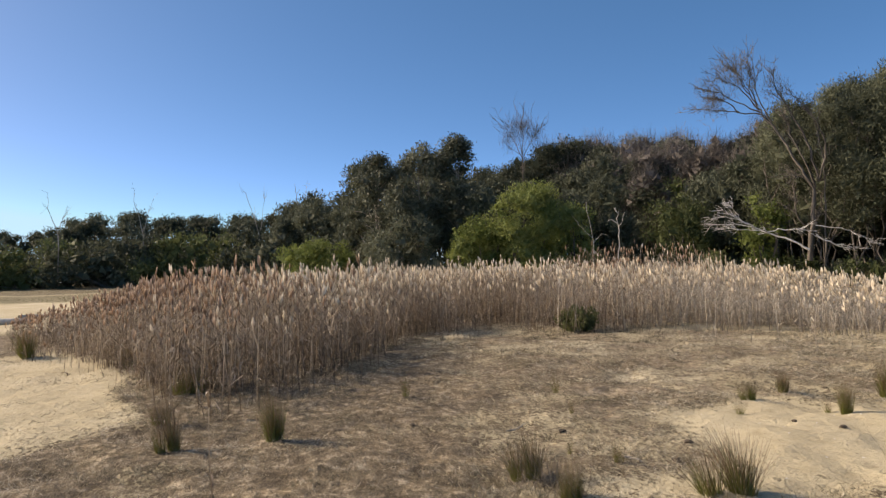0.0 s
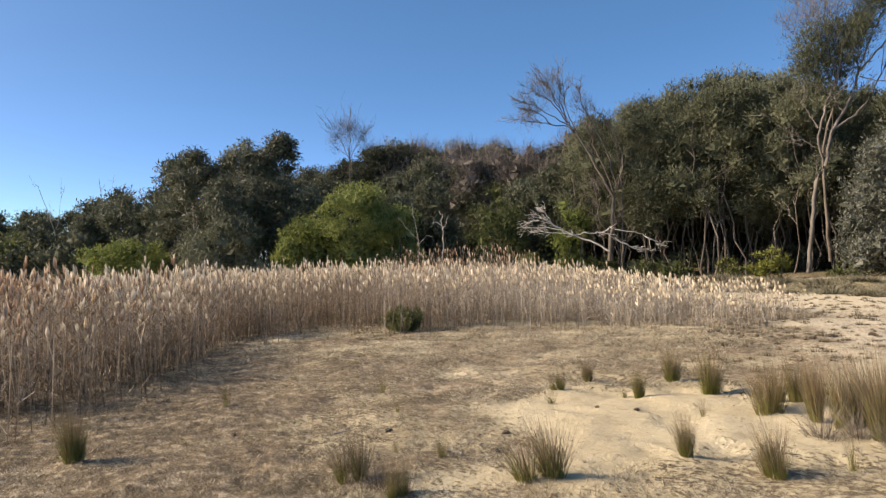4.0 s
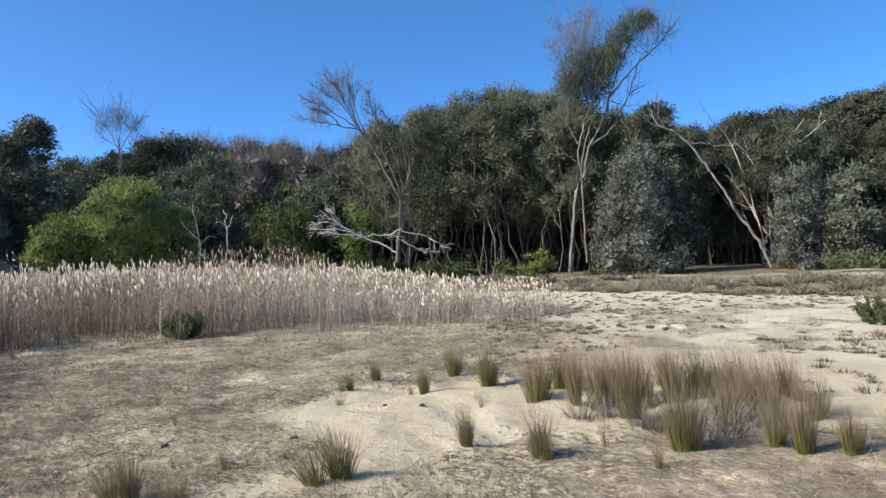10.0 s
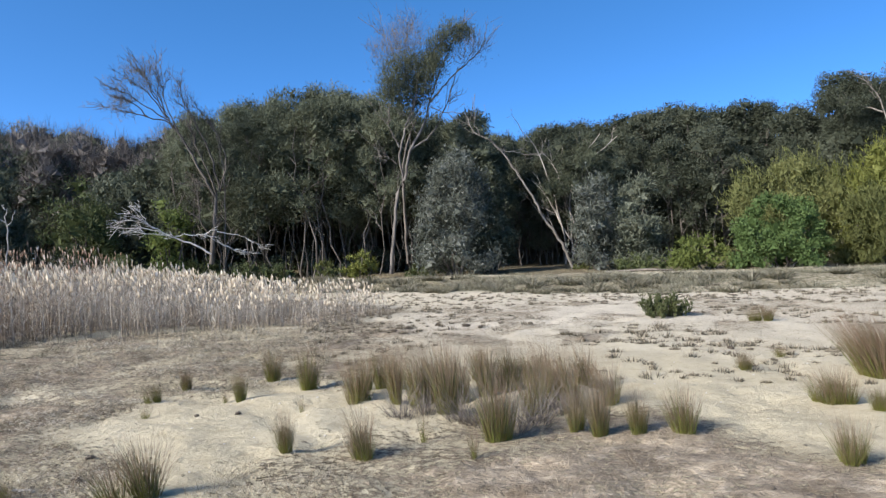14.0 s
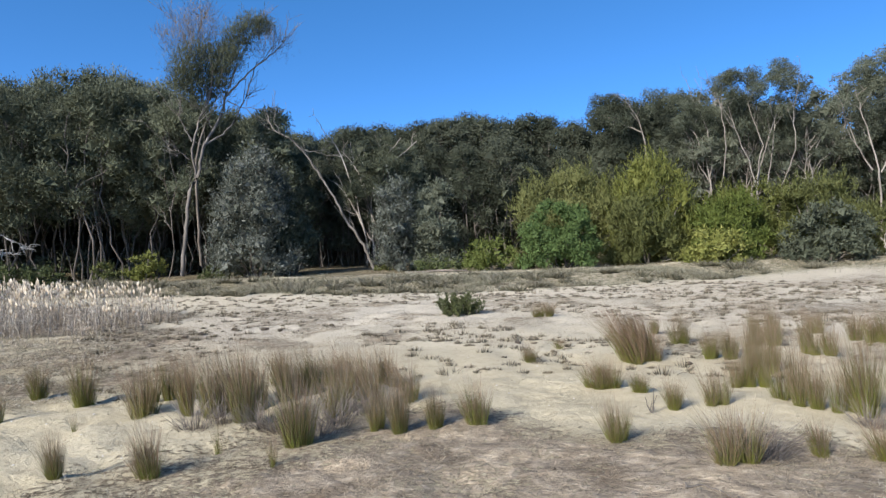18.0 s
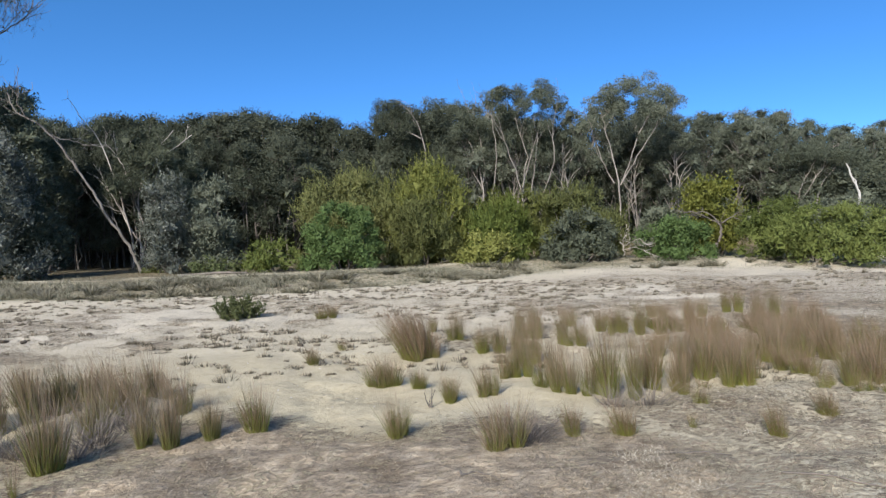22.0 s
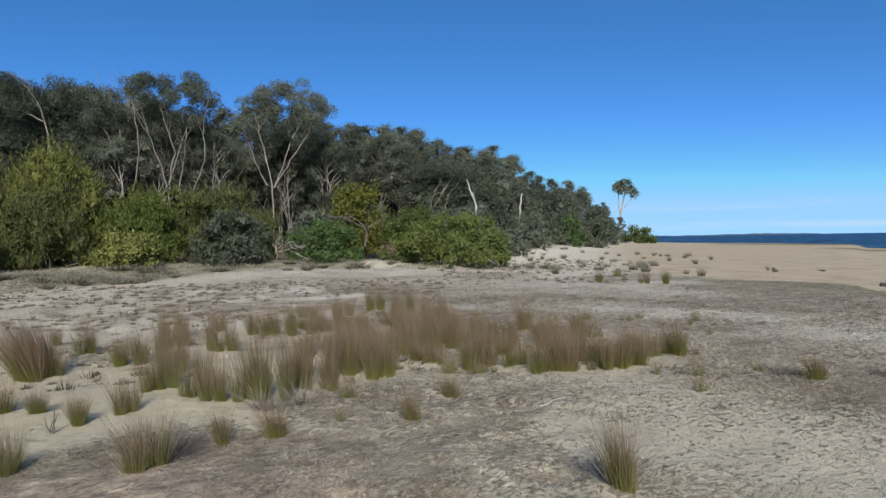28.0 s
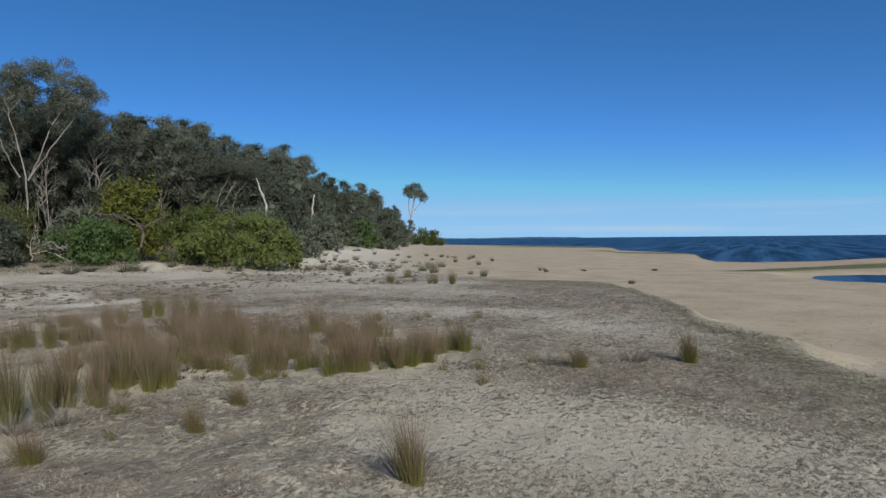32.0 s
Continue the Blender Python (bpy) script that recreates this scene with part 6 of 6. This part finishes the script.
place(make_saltbush("low dark green bush on the sand", 91, 1.35, 0.54), 65.9, 16.7, sink=0)
place(make_saltbush("low dark green bush before the reeds", 92, 1.1, 0.70), 11.1, 17.2, sink=0)


# ---- tufts and litter on the ground ----
def build_tufts():
    """Small dark tufts dotted over the open sand before the bank."""
    rng = np.random.default_rng(12)
    p = Pieces()
    for i in range(3000):
        az = rng.uniform(36, 128)
        r = rng.uniform(13, 28) if az < 112 else rng.uniform(24, 50)
        if az < 112 and rng.random() < 0.22:
            r = rng.uniform(8.5, 13)
        x, y = polar(az, r)
        if grain(x / 2.6, y / 2.6, 61) + 0.35 * (r > 20) < 0.34 + 0.3 * rng.random():
            continue
        c = np.array(spot(az, r))
        n = rng.integers(30, 52)
        w = rng.uniform(0.03, 0.09) if rng.random() < 0.55 else rng.uniform(0.08, 0.17)
        h = rng.uniform(0.4, 0.9) * w + 0.01
        turn, q = rng.uniform(0, 2 * math.pi, n), np.sqrt(rng.random(n)) * w
        out = np.stack([np.cos(turn) * q, np.sin(turn) * q, np.zeros(n)], 1) * [1.3, 0.9, 1]
        foot = c + out * 0.8 - [0, 0, 0.01]
        tip = foot + out * 0.3 + np.stack([rng.normal(size=n) * 0.02, rng.normal(size=n) * 0.02, h * (1.1 - q / w) + 0.015], 1)
        p.blades(foot, tip, out * 0.12, 0.009 + 0.0006 * r, rng, 1)
    tagged(part("sand_tufts", p, TUFT), "small dry tufts dotted over the sand", "grass", kind="stuff")


def build_litter():
    """Loose dry stalks lying and standing on the matted ground."""
    rng = np.random.default_rng(13)
    n = 300000
    az, r = rng.uniform(-36, 168, n), np.exp(rng.uniform(math.log(2.8), math.log(26), n))
    x, y = polar(az, r)
    mat_, *_ = ground_cover(x, y)
    tufty = smooth(0.42, 0.62, 0.6 * grain(x * 3.1, y * 3.1, 31) + 0.4 * grain(x * 0.9, y * 0.9, 32))
    keep = rng.random(n) < smooth(0.2, 0.6, mat_) * (0.12 + 0.85 * tufty) + 0.012
    x, y, r = x[keep], y[keep], r[keep]
    n = len(x)
    a, L = rng.uniform(0, 2 * math.pi, n), rng.uniform(0.015, 0.055, n) * (1 + r / 12)
    foot = np.stack([x, y, height(x, y) - 0.004], 1)
    up = rng.random(n) ** 1.5 * 1.1 + 0.08
    tip = foot + np.stack([np.cos(a) * L, np.sin(a) * L, L * up], 1)
    p = Pieces()
    p.blades(foot, tip, np.zeros((n, 3)), 0.0026 * (1 + r / 9), rng, 1)
    tagged(part("dry_grass", p, LITTER), "short dry grass stalks and litter on the ground", "grass", kind="stuff")


def build_bank_grass():
    """Matted grass along the low bank before the wood."""
    rng = np.random.default_rng(14)
    n = 60000
    az = rng.uniform(22, 112, n)
    x, y = polar(az, bank_line(az) + rng.normal(1.6, 1.7, n))
    keep = rng.random(n) < smooth(0.35, 0.6, grain(x * 0.8, y * 0.8, 33)) * (1 - 0.6 * smooth(84, 92, az))
    x, y = x[keep], y[keep]
    n = len(x)
    foot = np.stack([x, y, height(x, y) - 0.02], 1)
    h = rng.uniform(0.06, 0.24, n) * (0.3 + 1.3 * grain(x * 0.9, y * 0.9, 34))
    tip = foot + np.stack([rng.normal(size=n) * 0.10, rng.normal(size=n) * 0.10, h], 1)
    p = Pieces()
    p.blades(foot, tip, np.zeros((n, 3)), 0.022, rng, 1)
    tagged(part("bank_grass", p, BANK_GRASS), "straw-coloured tufted grass along the low bank", "grass", kind="stuff")


def build_mats():
    """Tangled mats of bleached and dark grass lying on the flat."""
    rng = np.random.default_rng(19)
    for name, label, mat_, count, seed, cut in (("bleached_mat", "bleached tangled grass lying in small mats", MAT_PALE, 36000, 51, 0.48), ("dark_mat", "dark grey-brown tangled grass lying in small mats", MAT_DARK, 24000, 57, 0.43)):
        az = np.where(rng.random(count) < 0.55, rng.uniform(-34, 38, count), rng.uniform(97, 163, count))
        r = np.exp(rng.uniform(math.log(3.6), math.log(19), count))
        x, y = polar(az, r)
        cover, *_ = ground_cover(x, y)
        lumps = 0.5 * grain(x * 3.2, y * 3.2, seed) + 0.5 * grain(x * 0.8, y * 0.8, seed + 1)
        keep = rng.random(count) < smooth(0.18, 0.5, cover) * smooth(cut, cut + 0.14, lumps) * np.where((az > 90) & (seed == 57), 0.5, 1.0) * (1 - smooth(-0.5, 1.5, r - reed_front(az)) * (az < 50))
        x, y, r = x[keep], y[keep], r[keep]
        k = 9
        n = len(x) * k
        x, y, r = np.repeat(x, k), np.repeat(y, k), np.repeat(r, k)
        a, L = rng.uniform(0, 2 * math.pi, n), rng.uniform(0.03, 0.10, n) * (0.35 + r / 13)
        x, y = x + rng.normal(size=n) * 0.045, y + rng.normal(size=n) * 0.045
        foot = np.stack([x, y, height(x, y) - 0.004], 1)
        tip = foot + np.stack([np.cos(a) * L, np.sin(a) * L, L * rng.uniform(0.05, 0.6, n)], 1)
        p = Pieces()
        p.blades(foot, tip, np.stack([0 * L, 0 * L, L * 0.15], 1), 0.0045 * (0.35 + r / 6), rng, 1)
        tagged(part(name, p, mat_), label, "grass", kind="stuff")


def build_wisps():
    """Thin dry grass standing in the matted flat before the reeds."""
    rng = np.random.default_rng(18)
    n = 100000
    az, r = rng.uniform(-35, 40, n), np.exp(rng.uniform(math.log(4.0), math.log(18), n))
    az = np.where(np.arange(n) < 55000, az, rng.uniform(96, 166, n))
    r = np.where((az > 60) & (rng.random(n) < 0.5), rng.uniform(9, 27, n), r)
    x, y = polar(az, r)
    mat_, *_ = ground_cover(x, y)
    clumpy = smooth(0.45, 0.72, 0.5 * grain(x * 1.6, y * 1.6, 41) + 0.5 * grain(x * 5, y * 5, 42))
    keep = rng.random(n) < smooth(0.25, 0.55, mat_) * clumpy * (1 - smooth(-0.5, 2, r - reed_front(az)) * (az < 50))
    x, y, r = x[keep], y[keep], r[keep]
    n = len(x)
    foot = np.stack([x, y, height(x, y) - 0.01], 1)
    h = rng.uniform(0.02, 0.11, n) * (0.5 + grain(x * 0.5, y * 0.5, 43)) * np.where(bearing(x, y) > 80, 0.7, 1.0)
    tip = foot + np.stack([rng.normal(size=n) * 0.06, rng.normal(size=n) * 0.06, h], 1)
    p = Pieces()
    p.blades(foot, tip, rng.normal(size=(n, 3)) * [0.01, 0.01, 0], 0.0035 * (1 + r / 16), rng, 1)
    tagged(part("grass_wisps", p, LITTER), "thin dry grass standing in the matted flat", "grass", kind="stuff")


build_mats(), build_wisps(), build_tufts(), build_litter(), build_bank_grass()


# ---- small things on the sand ----
def ground_stick(label, az0, r0, az1, r1, thick, seed):
    """A weathered stick lying along the ground."""
    rng = np.random.default_rng(seed)
    p0, p1 = np.array(spot(az0, r0)), np.array(spot(az1, r1))
    path = wander(rng, p0, p1, 12, 0.02 + 0.01 * np.linalg.norm(p1 - p0))
    path[:, 2] = height(path[:, 0], path[:, 1]) + thick * 0.7
    w = Pieces()
    w.tube(path - p0, np.linspace(thick, thick * 0.5, 12), 6)
    ob = tagged(part("driftwood_stick", w, GREY_WOOD if seed % 2 else DARK_BARK, round_look=True), label, "stick")
    ob.location = p0
    return ob


ground_stick("long thin dark stick lying on grey litter", 101.6, 5.2, 106.0, 5.35, 0.010, 2)
ground_stick("long bent dark stick lying on the sand", 109.5, 5.0, 117.0, 4.9, 0.009, 4)
ground_stick("short pale stick lying on the sand", 120.2, 6.4, 122.4, 6.7, 0.008, 5)
ground_stick("pale stick lying on the matted grass", 5.0, 7.0, 6.6, 7.25, 0.009, 7)
ground_stick("pale stick lying beside a sedge clump", 14.6, 6.1, 15.8, 6.0, 0.010, 9)
ground_stick("dark stick lying in the grey litter", 84.0, 4.6, 88.0, 4.5, 0.008, 8)
ground_stick("bleached driftwood log lying on the open sand", -35.0, 31.0, -31.0, 30.0, 0.17, 11)
ground_stick("grey driftwood log lying on the open sand", -32.4, 34.0, -29.6, 35.0, 0.13, 13)
ground_stick("long dark timber beam lying along the bank", 61.4, 34.0, 66.8, 33.2, 0.09, 10)


def dead_twig(az, r, seed):
    """A small forked twig standing in the sand."""
    rng = np.random.default_rng(seed)
    w = Pieces()
    for dx, h in ((0.0, 0.10), (-0.06, 0.15), (0.05, 0.17), (0.02, 0.22)):
        w.tube(wander(rng, [0, 0, -0.02], [dx, rng.normal() * 0.03, h], 5, 0.008), np.linspace(0.008, 0.003, 5), 5)
    ob = tagged(part("dead_twig", w, DARK_BARK, round_look=True), "small forked dark twig standing in the sand", "twig")
    ob.matrix_basis = stand(az, r, 1, 1, AXIS - az)


dead_twig(81.6, 6.7, 3)


def make_clod(seed, size):
    """A lumpy clod of dried weed."""
    rng = np.random.default_rng(seed)
    bm = bmesh.new()
    bmesh.ops.create_icosphere(bm, subdivisions=2, radius=1.0)
    for v in bm.verts:
        k = 0.75 + 0.5 * noise.noise(v.co * 1.7 + Vector((seed, 0, 0)))
        v.co = Vector((v.co.x * 1.3, v.co.y, v.co.z * 0.55)) * k * size
    me = bpy.data.meshes.new("weed_clod")
    bm.to_mesh(me)
    bm.free()
    me.materials.append(CLOD)
    return tagged(new("weed_clod", me), "dark dry clod of weed on the sand", "clod", "clods on the sand")


CLOD = bark_material("dry_weed", (0.04, 0.032, 0.024), (0.15, 0.12, 0.09), 14)
CLODS = [make_clod(s, 0.032) for s in (1, 2, 3)]
for i, (az, r, s) in enumerate(((73.4, 4.85, 0.6), (19.6, 6.6, 1.3), (27.2, 7.7, 1.0), (30.4, 7.6, 1.2), (18.6, 6.1, 1.6), (47.2, 15.6, 2.6), (49.6, 15.4, 2.8), (50.8, 14.6, 2.4), (44.6, 15.2, 2.2),
                                (55.0, 15.8, 2.2), (43.4, 14.6, 2.4), (70.8, 11.2, 2.0), (84.6, 9.4, 1.6), (147.4, 38, 5.0), (145.6, 27, 5.5), (138.6, 36, 4.5), (141.8, 37, 4.0), (134.0, 30, 4.0), (9.6, 6.9, 1.3), (-3.0, 7.2, 1.2))):
    lay(CLODS[i % 3], stand(az, r, s, s, 37.0 * i, -0.01 * s))


def build_shells():
    """Bleached shell fragments strewn over the sand."""
    rng = np.random.default_rng(15)
    n = 2600
    az, r = rng.uniform(-34, 165, n), np.exp(rng.uniform(math.log(3.0), math.log(24), n))
    x, y = polar(az, r)
    mat_, *_ = ground_cover(x, y)
    keep = rng.random(n) < 0.55 - 1.6 * mat_
    x, y, r = x[keep], y[keep], r[keep]
    n = len(x)
    s = rng.uniform(0.004, 0.011, n) * (1 + r / 16)
    a = rng.uniform(0, 2 * math.pi, n)
    ca, sa = np.cos(a), np.sin(a)
    base = np.stack([x, y, height(x, y)], 1)
    ring = [base + np.stack([(ca * dx - sa * dy) * s, (sa * dx + ca * dy) * s, dz * s], 1) for dx, dy, dz in ((-1, -0.6, -0.2), (1, -0.6, -0.2), (1, 0.6, -0.2), (-1, 0.6, -0.2), (-0.4, -0.2, 0.5), (0.4, -0.2, 0.5), (0.4, 0.2, 0.5), (-0.4, 0.2, 0.5))]
    v = np.stack(ring, 1)
    q = np.array([[0, 1, 5, 4], [1, 2, 6, 5], [2, 3, 7, 6], [3, 0, 4, 7], [4, 5, 6, 7]])
    p = Pieces()
    p.add(v, (np.arange(n) * 8)[:, None, None] + q[None], np.full(8 * n, 0.6))
    tagged(part("shell_fragments", p, SHELL), "bleached shell fragments strewn over the sand", "shells", kind="stuff")


SHELL = bark_material("bleached_shell", (0.5, 0.46, 0.40), (0.8, 0.77, 0.70), 20)
build_shells()
